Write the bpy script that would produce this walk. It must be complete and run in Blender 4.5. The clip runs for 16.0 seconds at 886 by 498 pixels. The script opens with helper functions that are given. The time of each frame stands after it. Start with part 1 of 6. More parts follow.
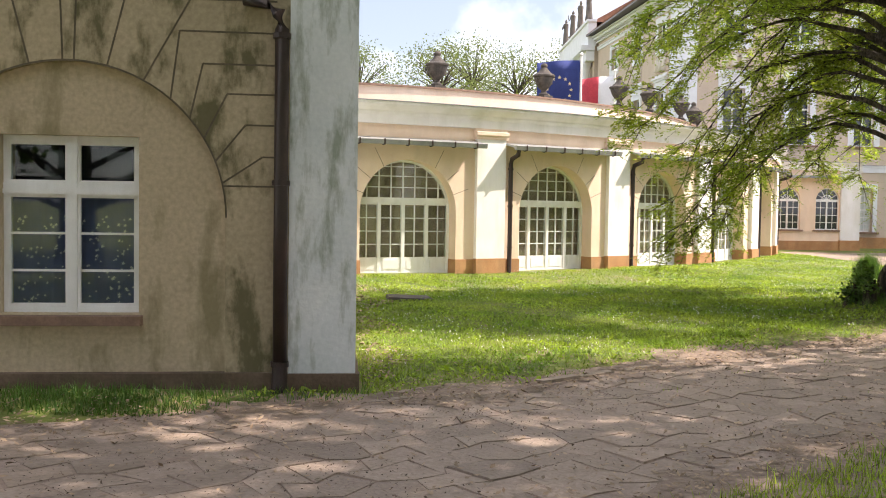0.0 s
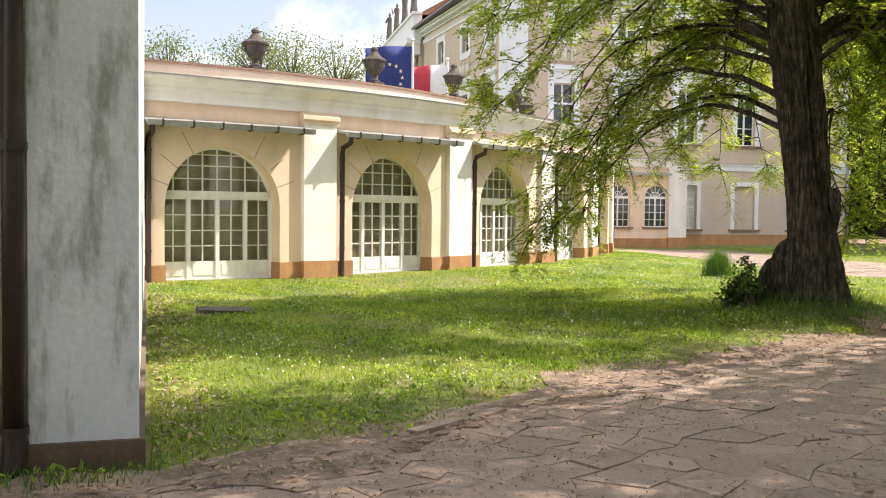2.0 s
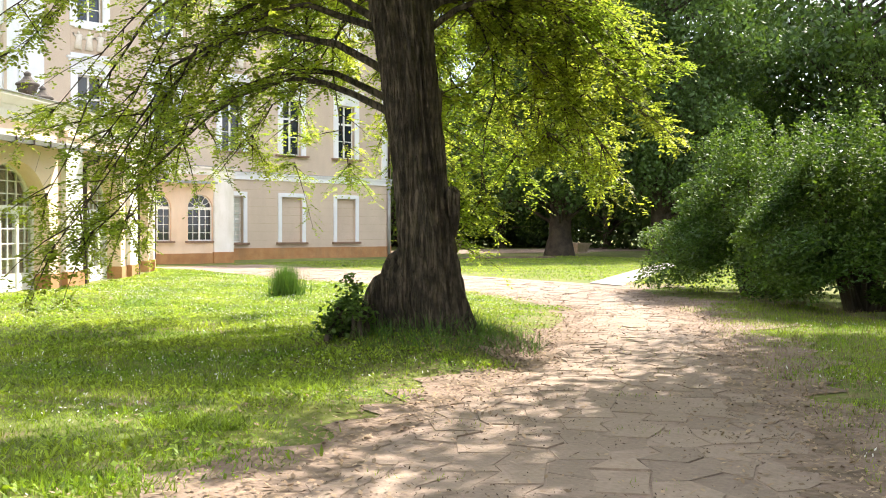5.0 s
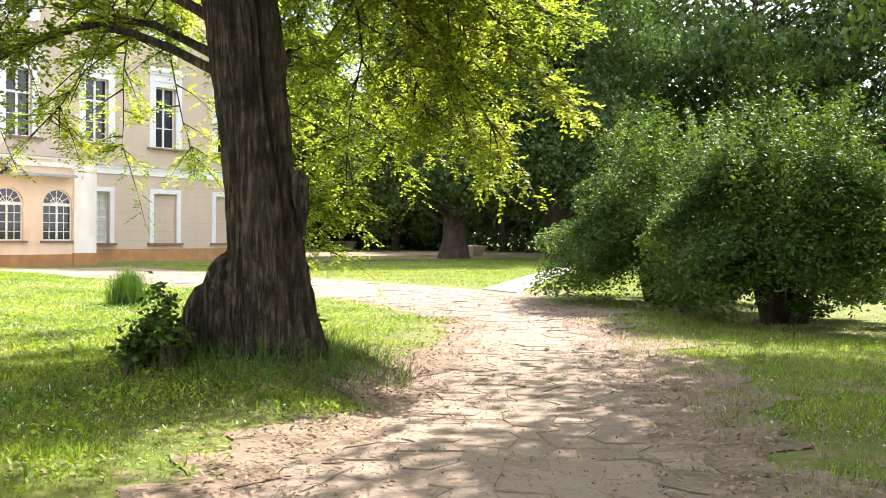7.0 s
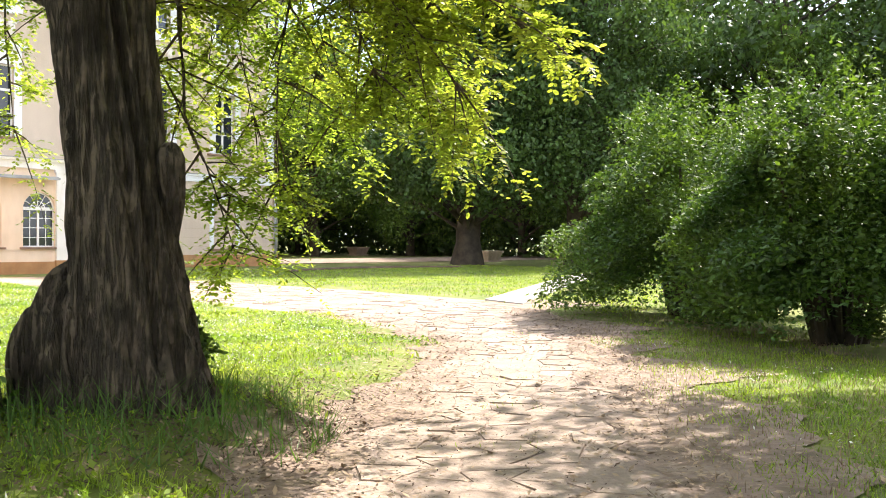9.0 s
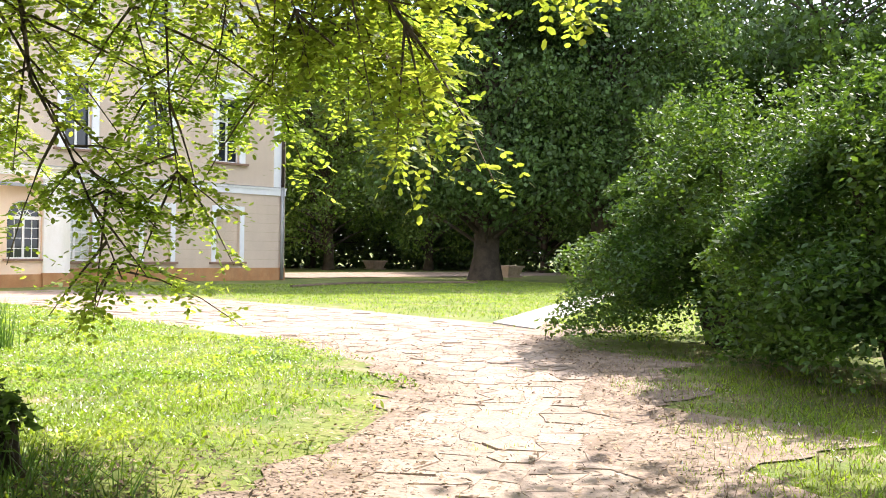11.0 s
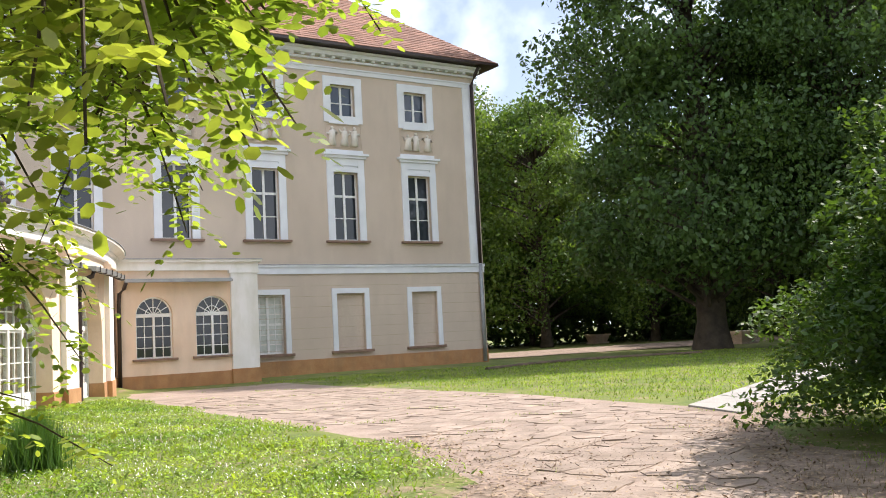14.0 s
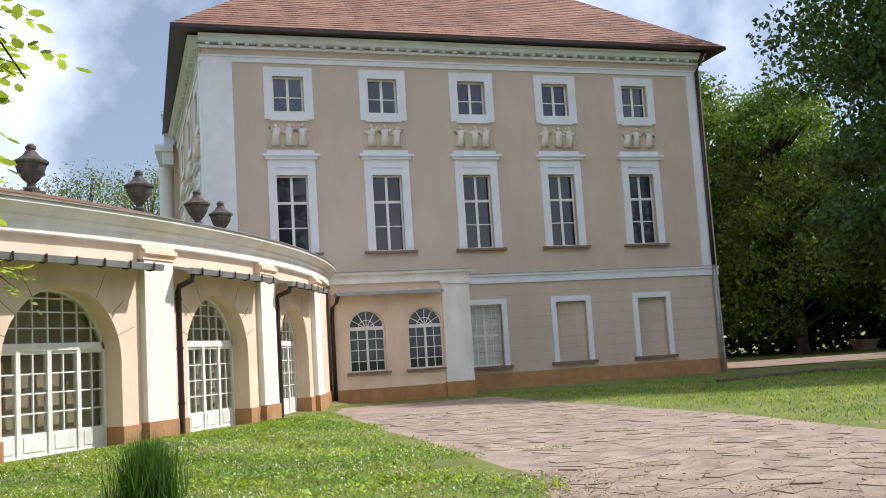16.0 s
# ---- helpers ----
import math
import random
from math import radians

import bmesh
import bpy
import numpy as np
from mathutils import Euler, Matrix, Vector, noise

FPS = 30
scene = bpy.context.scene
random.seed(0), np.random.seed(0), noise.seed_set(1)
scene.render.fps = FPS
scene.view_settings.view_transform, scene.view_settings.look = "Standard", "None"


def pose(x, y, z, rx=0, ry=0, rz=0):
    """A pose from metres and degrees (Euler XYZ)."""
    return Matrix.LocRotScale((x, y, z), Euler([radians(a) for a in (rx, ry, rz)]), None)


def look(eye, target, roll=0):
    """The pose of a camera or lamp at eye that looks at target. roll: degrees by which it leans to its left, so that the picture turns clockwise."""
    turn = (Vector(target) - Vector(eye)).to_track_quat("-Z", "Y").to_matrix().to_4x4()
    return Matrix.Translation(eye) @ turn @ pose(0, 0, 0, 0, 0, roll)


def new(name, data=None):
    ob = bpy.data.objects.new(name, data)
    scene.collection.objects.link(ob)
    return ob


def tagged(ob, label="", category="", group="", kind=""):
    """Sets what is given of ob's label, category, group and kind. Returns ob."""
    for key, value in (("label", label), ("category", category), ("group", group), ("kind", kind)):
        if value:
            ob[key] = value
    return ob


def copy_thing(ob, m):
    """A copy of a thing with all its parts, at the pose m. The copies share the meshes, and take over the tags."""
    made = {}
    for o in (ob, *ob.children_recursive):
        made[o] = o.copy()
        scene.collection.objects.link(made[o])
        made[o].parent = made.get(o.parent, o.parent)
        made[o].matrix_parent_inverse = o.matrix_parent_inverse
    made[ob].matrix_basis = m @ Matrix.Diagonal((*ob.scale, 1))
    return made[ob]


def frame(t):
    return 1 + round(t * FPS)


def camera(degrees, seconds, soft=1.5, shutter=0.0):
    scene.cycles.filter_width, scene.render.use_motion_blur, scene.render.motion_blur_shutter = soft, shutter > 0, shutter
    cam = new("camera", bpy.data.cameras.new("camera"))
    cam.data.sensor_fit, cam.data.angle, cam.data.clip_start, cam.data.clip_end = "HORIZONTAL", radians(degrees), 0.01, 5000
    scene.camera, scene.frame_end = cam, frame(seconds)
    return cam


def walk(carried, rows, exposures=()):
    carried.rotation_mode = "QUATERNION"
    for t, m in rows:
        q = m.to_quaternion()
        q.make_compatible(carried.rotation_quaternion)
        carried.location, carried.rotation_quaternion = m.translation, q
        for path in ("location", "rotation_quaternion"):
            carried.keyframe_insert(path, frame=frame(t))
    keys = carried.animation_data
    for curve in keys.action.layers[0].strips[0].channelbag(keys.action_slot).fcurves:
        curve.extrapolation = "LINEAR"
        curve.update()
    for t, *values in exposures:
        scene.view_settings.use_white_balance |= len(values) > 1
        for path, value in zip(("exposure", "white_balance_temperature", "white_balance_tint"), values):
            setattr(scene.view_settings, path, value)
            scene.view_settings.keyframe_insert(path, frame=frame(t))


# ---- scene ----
cam = camera(50.0, 16.0, soft=1.0)
PATH = [
    (0, (1.01, 0.91, 1.674), (1.062, 2.907, 1.586), 0.9),
    (0.5, (0.981, 1.587, 1.656), (1.107, 3.582, 1.572), 1.0),
    (1, (1.019, 2.236, 1.618), (1.211, 4.225, 1.535), 0.9),
    (1.5, (1.009, 2.906, 1.56), (1.336, 4.877, 1.48), 0.9),
    (2, (1.017, 3.605, 1.523), (1.442, 5.558, 1.444), 0.6),
    (2.5, (1.036, 4.264, 1.514), (1.615, 6.176, 1.431), 0.1),
    (3, (1.133, 4.846, 1.513), (1.899, 6.692, 1.426), 0.5),
    (3.5, (1.346, 5.523, 1.504), (2.3, 7.28, 1.437), 0.8),
    (4, (1.538, 6.146, 1.492), (2.679, 7.789, 1.447), 0.5),
    (4.5, (1.863, 6.726, 1.439), (3.069, 8.321, 1.397), 0.2),
    (5, (2.19, 7.295, 1.417), (3.473, 8.829, 1.376), 0.2),
    (7.5, (4.693, 9.177, 1.357), (6.138, 10.56, 1.326), 0.7),
    (8, (5.251, 9.541, 1.34), (6.695, 10.924, 1.314), 0.7),
    (8.5, (5.799, 9.886, 1.318), (7.238, 11.275, 1.293), 0.6),
    (9, (6.389, 10.209, 1.326), (7.791, 11.635, 1.303), 0.4),
    (9.5, (6.937, 10.495, 1.32), (8.316, 11.944, 1.305), 0.3),
    (10, (7.482, 10.857, 1.328), (8.856, 12.31, 1.324), 0.8),
    (12.5, (9.762, 12.627, 1.343), (11.019, 14.182, 1.381), -1.9),
    (13, (10.291, 12.846, 1.339), (11.418, 14.496, 1.427), -2.5),
    (13.5, (10.815, 13.037, 1.299), (11.859, 14.735, 1.471), -1.6),
    (14, (11.316, 13.261, 1.284), (12.276, 15.007, 1.458), -2.9),
    (14.5, (11.798, 13.541, 1.273), (12.636, 15.348, 1.453), -3.4),
    (15, (12.225, 13.763, 1.307), (12.955, 15.616, 1.495), -3.3),
    (15.5, (12.706, 13.975, 1.307), (13.293, 15.877, 1.508), -3.7),
    (16, (13.091, 14.241, 1.308), (13.557, 16.173, 1.528), -3.6),
]
walk(cam, [(t, look(eye, target, roll)) for t, eye, target, roll in PATH],
     exposures=[(0, 0.92, 6500, 17), (3, 0.88, 6600, 16), (4, 1.2, 6500, 13), (5, 1.42, 6450, 12), (10, 1.55, 6200, 13), (12.5, 1.2, 6050, 14), (14, 0.7, 6100, 13), (15, 0.36, 6000, 13), (16, 0.14, 5850, 12)])

# ---- world and sun ----
SUN_ELEV, SUN_AZ = radians(48), radians(3)
to_sun = Vector((math.cos(SUN_ELEV) * math.cos(SUN_AZ), math.cos(SUN_ELEV) * math.sin(SUN_AZ), math.sin(SUN_ELEV)))
world = bpy.data.worlds.new("world")
scene.world = world
world.use_nodes = True
wn, wl = world.node_tree.nodes, world.node_tree.links
bg = wn["Background"]
sky = wn.new("ShaderNodeTexSky")
sky.sky_type, sky.sun_disc = "NISHITA", False
sky.sun_elevation, sky.sun_rotation = SUN_ELEV, radians(90) - SUN_AZ
sky.air_density, sky.dust_density, sky.ozone_density = 1.0, 1.6, 1.0
wc = wn.new("ShaderNodeTexCoord")
cn = wn.new("ShaderNodeTexNoise")
cn.inputs["Scale"].default_value, cn.inputs["Detail"].default_value, cn.inputs["Roughness"].default_value = 2.6, 7, 0.55
cr = wn.new("ShaderNodeValToRGB")
cr.color_ramp.elements[0].position, cr.color_ramp.elements[1].position = 0.44, 0.66
cr.color_ramp.elements[0].color = (0.13, 0.13, 0.13, 1)
cm = wn.new("ShaderNodeMixRGB")
cm.inputs[2].default_value = (17, 17.2, 17.6, 1)
wl.new(wc.outputs["Generated"], cn.inputs["Vector"])
wl.new(cn.outputs["Fac"], cr.inputs["Fac"])
wl.new(cr.outputs["Color"], cm.inputs["Fac"])
wl.new(sky.outputs["Color"], cm.inputs[1])
wl.new(cm.outputs["Color"], bg.inputs["Color"])
bg.inputs["Strength"].default_value = 0.088
sun_data = bpy.data.lights.new("sun", "SUN")
sun_data.energy, sun_data.angle, sun_data.color = 5.0, radians(0.55), (1.0, 0.90, 0.78)
sun = new("sun", sun_data)
sun.matrix_world = look(to_sun * 60, (0, 0, 0))


# ---- materials ----
def surface(name, a, b, scale=3.0, rough=0.8, bump=0.2, fine=40.0, metal=0.0, dirt=None, dirt_amount=0.5,
            dirt_scale=(1.2, 1.2, 0.35), dirt_cut=(0.45, 0.7), coat=None, vary=0.0, translucent=0.0, carved=False):
    """A surface of two tones in large patches, a fine grain with relief, and stains of their own shape."""
    m = bpy.data.materials.new(name)
    m.use_nodes = True
    n, l = m.node_tree.nodes, m.node_tree.links
    bsdf = n["Principled BSDF"]
    co = n.new("ShaderNodeTexCoord")
    big = n.new("ShaderNodeTexNoise")
    big.inputs["Scale"].default_value, big.inputs["Detail"].default_value = scale, 6
    l.new(co.outputs["Object"], big.inputs["Vector"])
    ramp = n.new("ShaderNodeValToRGB")
    ramp.color_ramp.elements[0].position, ramp.color_ramp.elements[1].position = 0.35, 0.65
    ramp.color_ramp.elements[0].color, ramp.color_ramp.elements[1].color = (*a, 1), (*b, 1)
    l.new(big.outputs["Fac"], ramp.inputs["Fac"])
    grain = n.new("ShaderNodeTexNoise")
    grain.inputs["Scale"].default_value, grain.inputs["Detail"].default_value = fine, 5
    l.new(co.outputs["Object"], grain.inputs["Vector"])
    mul = n.new("ShaderNodeMixRGB")
    mul.blend_type = "OVERLAY"
    mul.inputs["Fac"].default_value = 0.35
    l.new(ramp.outputs["Color"], mul.inputs[1])
    l.new(grain.outputs["Fac"], mul.inputs[2])
    out = mul.outputs["Color"]
    if dirt:
        mp = n.new("ShaderNodeMapping")
        mp.inputs["Scale"].default_value = dirt_scale
        l.new(co.outputs["Object"], mp.inputs["Vector"])
        dn = n.new("ShaderNodeTexNoise")
        dn.inputs["Scale"].default_value, dn.inputs["Detail"].default_value, dn.inputs["Roughness"].default_value = 1.6, 9, 0.65
        l.new(mp.outputs["Vector"], dn.inputs["Vector"])
        dr = n.new("ShaderNodeValToRGB")
        dr.color_ramp.elements[0].position, dr.color_ramp.elements[1].position = dirt_cut
        dr.color_ramp.elements[1].color = (dirt_amount,) * 3 + (1,)
        l.new(dn.outputs["Fac"], dr.inputs["Fac"])
        mix = n.new("ShaderNodeMixRGB")
        mix.inputs[2].default_value = (*dirt, 1)
        l.new(dr.outputs["Color"], mix.inputs["Fac"])
        l.new(out, mix.inputs[1])
        out = mix.outputs["Color"]
    if vary:
        info = n.new("ShaderNodeObjectInfo")
        geo = n.new("ShaderNodeNewGeometry")
        add = n.new("ShaderNodeMath")
        l.new(info.outputs["Random"], add.inputs[0])
        l.new(geo.outputs["Random Per Island"], add.inputs[1])
        fr = n.new("ShaderNodeMath")
        fr.operation = "FRACT"
        l.new(add.outputs[0], fr.inputs[0])
        rng = n.new("ShaderNodeMapRange")
        rng.inputs["To Min"].default_value, rng.inputs["To Max"].default_value = 1 - vary, 1 + vary
        l.new(fr.outputs[0], rng.inputs["Value"])
        hs = n.new("ShaderNodeHueSaturation")
        l.new(rng.outputs[0], hs.inputs["Value"])
        l.new(out, hs.inputs["Color"])
        out = hs.outputs["Color"]
    l.new(out, bsdf.inputs["Base Color"])
    bsdf.inputs["Roughness"].default_value, bsdf.inputs["Metallic"].default_value = rough, metal
    if bump:
        bp = n.new("ShaderNodeBump")
        bp.inputs["Strength"].default_value, bp.inputs["Distance"].default_value = bump, 0.02
        l.new(grain.outputs["Fac"], bp.inputs["Height"])
        if carved:
            bp.inputs["Distance"].default_value, bp.invert = 0.06, True
            l.new(dr.outputs["Color"], bp.inputs["Height"])
        l.new(bp.outputs["Normal"], bsdf.inputs["Normal"])
    if translucent:
        tr = n.new("ShaderNodeBsdfTranslucent")
        tint = n.new("ShaderNodeMixRGB")
        tint.blend_type = "MULTIPLY"
        tint.inputs["Fac"].default_value, tint.inputs[2].default_value = 1.0, (1.7, 1.62, 0.7, 1)
        l.new(out, tint.inputs[1])
        l.new(tint.outputs["Color"], tr.inputs["Color"])
        ms = n.new("ShaderNodeMixShader")
        ms.inputs["Fac"].default_value = translucent
        l.new(bsdf.outputs[0], ms.inputs[1])
        l.new(tr.outputs[0], ms.inputs[2])
        l.new(ms.outputs[0], n["Material Output"].inputs["Surface"])
    return m


def glass(name, tint, rough=0.03, clear=0.0):
    """Window glass over a dim room; clear: how much of it is clear."""
    m = bpy.data.materials.new(name)
    m.use_nodes = True
    n, l = m.node_tree.nodes, m.node_tree.links
    bsdf = n["Principled BSDF"]
    bsdf.inputs["Base Color"].default_value = (*tint, 1)
    bsdf.inputs["Roughness"].default_value = rough
    bsdf.inputs["IOR"].default_value = 1.52
    if clear:
        t = n.new("ShaderNodeBsdfTransparent")
        t.inputs["Color"].default_value = (0.9, 0.93, 0.92, 1)
        g = n.new("ShaderNodeBsdfGlossy")
        g.inputs["Roughness"].default_value = rough
        lw = n.new("ShaderNodeLayerWeight")
        lw.inputs["Blend"].default_value = 0.5
        pw = n.new("ShaderNodeMath")
        pw.operation, pw.inputs[1].default_value = "POWER", 4.0
        l.new(lw.outputs["Facing"], pw.inputs[0])
        fr = n.new("ShaderNodeMath")
        fr.operation = "MULTIPLY_ADD"
        fr.inputs[1].default_value, fr.inputs[2].default_value = 0.6, 0.05
        l.new(pw.outputs[0], fr.inputs[0])
        ms = n.new("ShaderNodeMixShader")
        l.new(fr.outputs[0], ms.inputs["Fac"])
        l.new(t.outputs[0], ms.inputs[1])
        l.new(g.outputs[0], ms.inputs[2])
        l.new(ms.outputs[0], n["Material Output"].inputs["Surface"])
    return m


M_PEACH = surface("peach_stucco", (0.78, 0.60, 0.45), (0.84, 0.67, 0.52), 1.2, 0.9, 0.15, 60, dirt=(0.45, 0.36, 0.25), dirt_amount=0.3)
M_ROOFBAND = surface("parapet_stucco", (0.78, 0.6, 0.47), (0.84, 0.67, 0.54), 0.9, 0.9, 0.15, 50, dirt=(0.5, 0.42, 0.34), dirt_amount=0.35)
M_WHITE = surface("white_stucco", (0.8, 0.77, 0.72), (0.86, 0.83, 0.8), 1.5, 0.85, 0.12, 60, dirt=(0.52, 0.50, 0.38), dirt_amount=0.4)
M_TRIM = surface("trim_white", (0.74, 0.75, 0.78), (0.80, 0.81, 0.84), 2, 0.8, 0.08, 70)
M_PAINT = surface("white_paint", (0.78, 0.78, 0.76), (0.84, 0.84, 0.82), 4, 0.5, 0.06, 90, dirt=(0.4, 0.36, 0.3), dirt_amount=0.35)
M_PLINTH = surface("ochre_plinth", (0.40, 0.20, 0.085), (0.47, 0.26, 0.12), 2.5, 0.9, 0.2, 50, dirt=(0.22, 0.14, 0.08), dirt_amount=0.5)
M_BEIGE = surface("beige_stucco", (0.57, 0.465, 0.37), (0.62, 0.51, 0.41), 0.5, 0.92, 0.1, 40, dirt=(0.46, 0.38, 0.30), dirt_amount=0.4)
M_OLD = surface("weathered_stucco", (0.40, 0.33, 0.215), (0.48, 0.395, 0.265), 0.8, 0.95, 0.12, 24, dirt=(0.11, 0.10, 0.045), dirt_amount=0.88, dirt_scale=(1.7, 1.7, 0.8), dirt_cut=(0.49, 0.60))
M_OLDFIELD = surface("niche_stucco", (0.45, 0.365, 0.245), (0.52, 0.425, 0.29), 0.9, 0.95, 0.1, 24, dirt=(0.19, 0.165, 0.08), dirt_amount=0.7, dirt_scale=(1.3, 1.3, 0.5), dirt_cut=(0.52, 0.64))
M_PALE = surface("pale_blue_stucco", (0.64, 0.68, 0.68), (0.74, 0.77, 0.77), 1.2, 0.95, 0.15, 22, dirt=(0.17, 0.21, 0.12), dirt_amount=0.7, dirt_scale=(2.2, 2.2, 0.6), dirt_cut=(0.49, 0.61))
M_BASE = surface("brown_base", (0.12, 0.08, 0.055), (0.18, 0.125, 0.085), 3, 0.9, 0.4, 30, dirt=(0.05, 0.045, 0.025), dirt_amount=0.7)
M_PIPE = surface("brown_pipe", (0.03, 0.018, 0.016), (0.045, 0.028, 0.024), 4, 0.4, 0.05, 60, metal=0.1)
M_ZINC = surface("zinc", (0.27, 0.275, 0.28), (0.37, 0.375, 0.38), 3, 0.5, 0.06, 50, metal=0.25)
M_STONE = surface("urn_stone", (0.07, 0.06, 0.052), (0.13, 0.11, 0.09), 5, 0.9, 0.5, 30, dirt=(0.05, 0.045, 0.04), dirt_amount=0.85, dirt_cut=(0.4, 0.6))
M_BRONZE = surface("statue_stone", (0.10, 0.09, 0.08), (0.16, 0.14, 0.12), 3, 0.8, 0.3, 20)
M_TILE = surface("roof_tile", (0.2, 0.1, 0.07), (0.29, 0.15, 0.1), 0.7, 0.85, 0.5, 9, dirt=(0.15, 0.085, 0.06), dirt_amount=0.6, dirt_scale=(3, 3, 3), vary=0.16)
M_SILL = surface("terracotta_sill", (0.20, 0.125, 0.085), (0.27, 0.17, 0.12), 6, 0.8, 0.2, 40)
M_GROOVE = surface("groove", (0.10, 0.085, 0.055), (0.15, 0.12, 0.08), 6, 0.95, 0.1)
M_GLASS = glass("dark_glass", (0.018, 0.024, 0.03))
M_GLASSBLUE = glass("room_glass", (0.035, 0.05, 0.08), 0.02)
M_CLEAR = glass("clear_glass", (1, 1, 1), 0.01, clear=1.0)
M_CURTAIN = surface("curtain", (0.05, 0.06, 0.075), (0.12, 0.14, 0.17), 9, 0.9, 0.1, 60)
M_BLIND = surface("pale_curtain", (0.52, 0.55, 0.50), (0.64, 0.66, 0.62), 6, 0.9, 0.1, 60)
M_TAN = surface("tan_blind", (0.36, 0.28, 0.20), (0.46, 0.36, 0.27), 3, 0.9, 0.1, 40)
M_LACE = surface("lace_net", (0.07, 0.09, 0.18), (0.1, 0.12, 0.22), 8, 0.9, 0.0, 80)
M_INNER = surface("inner_plaster", (0.70, 0.57, 0.44), (0.76, 0.63, 0.50), 2, 0.9, 0.05, 30)
M_FLOOR = surface("gallery_floor", (0.34, 0.31, 0.28), (0.4, 0.37, 0.33), 3, 0.7, 0.05, 30)
M_RELIEF = surface("relief_plaster", (0.66, 0.60, 0.52), (0.74, 0.69, 0.62), 6, 0.85, 0.2, 40)
M_BARK = surface("bark", (0.055, 0.044, 0.033), (0.14, 0.11, 0.082), 7, 0.95, 0.9, 34, dirt=(0.022, 0.017, 0.013), dirt_amount=0.75, dirt_scale=(17, 17, 1.7), dirt_cut=(0.46, 0.60), carved=True)
M_BARKDARK = surface("dark_bark", (0.035, 0.028, 0.02), (0.075, 0.058, 0.042), 3, 0.95, 0.8, 15)
M_TWIG = surface("twig", (0.05, 0.036, 0.024), (0.085, 0.062, 0.042), 8, 0.9, 0.3, 30)
M_LOCUST = surface("locust_leaf", (0.16, 0.238, 0.042), (0.275, 0.325, 0.066), 0.8, 0.5, 0.0, 30, vary=0.45, translucent=0.68)
M_DEEP = surface("deep_leaf", (0.045, 0.09, 0.024), (0.078, 0.138, 0.03), 0.25, 0.6, 0.0, 10, vary=0.4, translucent=0.3)
M_MID = surface("mid_leaf", (0.07, 0.135, 0.025), (0.12, 0.19, 0.035), 0.25, 0.5, 0.0, 10, vary=0.35, translucent=0.4)
M_SPRING = surface("spring_leaf", (0.11, 0.15, 0.05), (0.16, 0.2, 0.07), 0.25, 0.6, 0.0, 10, vary=0.3, translucent=0.35)
M_BUSH = surface("shrub_leaf", (0.046, 0.10, 0.018), (0.098, 0.165, 0.027), 0.6, 0.6, 0.0, 20, vary=0.45, translucent=0.35)
M_GRASS = surface("grass_blade", (0.13, 0.23, 0.022), (0.28, 0.37, 0.05), 0.7, 0.6, 0.0, 8, vary=0.55, translucent=0.4)
M_REED = surface("tall_grass", (0.07, 0.15, 0.03), (0.10, 0.19, 0.04), 3, 0.5, 0.0, 8, vary=0.25, translucent=0.35)
M_DRY = surface("dry_litter", (0.25, 0.175, 0.11), (0.36, 0.27, 0.18), 3, 0.9, 0.0, 20, vary=0.4)
M_CRUMB = surface("dark_litter", (0.07, 0.048, 0.03), (0.15, 0.105, 0.07), 3, 0.9, 0.0, 20, vary=0.4)
M_CLOVER = surface("clover_flower", (0.72, 0.72, 0.64), (0.80, 0.80, 0.74), 5, 0.8, 0.0, 20)
M_TURF = surface("turf_soil", (0.10, 0.14, 0.022), (0.17, 0.19, 0.035), 1.2, 0.95, 0.8, 14, dirt=(0.27, 0.195, 0.13), dirt_amount=0.75, dirt_scale=(0.9, 0.9, 0.9), dirt_cut=(0.54, 0.64))
M_SAND = surface("sandy_bed", (0.28, 0.21, 0.165), (0.36, 0.28, 0.225), 1.1, 0.95, 0.9, 22, dirt=(0.13, 0.10, 0.065), dirt_amount=0.6, dirt_scale=(0.9, 0.9, 0.9), dirt_cut=(0.5, 0.72))
M_FLAG = surface("flagstone", (0.275, 0.21, 0.162), (0.36, 0.283, 0.225), 2.2, 0.85, 0.6, 26, dirt=(0.20, 0.15, 0.105), dirt_amount=0.6, dirt_scale=(1.4, 1.4, 1.4), vary=0.16)
M_KERB = surface("kerb_stone", (0.27, 0.215, 0.165), (0.36, 0.29, 0.23), 4, 0.9, 0.6, 20, dirt=(0.14, 0.11, 0.07), dirt_amount=0.6)
M_CONC = surface("concrete", (0.3, 0.285, 0.26), (0.37, 0.345, 0.315), 2, 0.85, 0.3, 30, dirt=(0.3, 0.27, 0.22), dirt_amount=0.5)
M_EARTH = surface("bare_earth", (0.22, 0.16, 0.12), (0.31, 0.235, 0.18), 1.5, 0.95, 0.9, 20, dirt=(0.12, 0.09, 0.055), dirt_amount=0.7, dirt_scale=(1.8, 1.8, 1.8), dirt_cut=(0.48, 0.62))
M_PLANTER = surface("planter_stone", (0.42, 0.33, 0.26), (0.52, 0.42, 0.34), 4, 0.9, 0.3, 20)
M_BLUE = surface("blue_flag", (0.02, 0.035, 0.16), (0.03, 0.05, 0.21), 1.5, 0.8, 0.05, 20)
M_RED = surface("red_flag", (0.55, 0.07, 0.10), (0.62, 0.09, 0.12), 1.5, 0.8, 0.05, 20, translucent=0.2)
M_FWHITE = surface("white_flag", (0.78, 0.78, 0.78), (0.83, 0.83, 0.83), 1.5, 0.8, 0.05, 20)
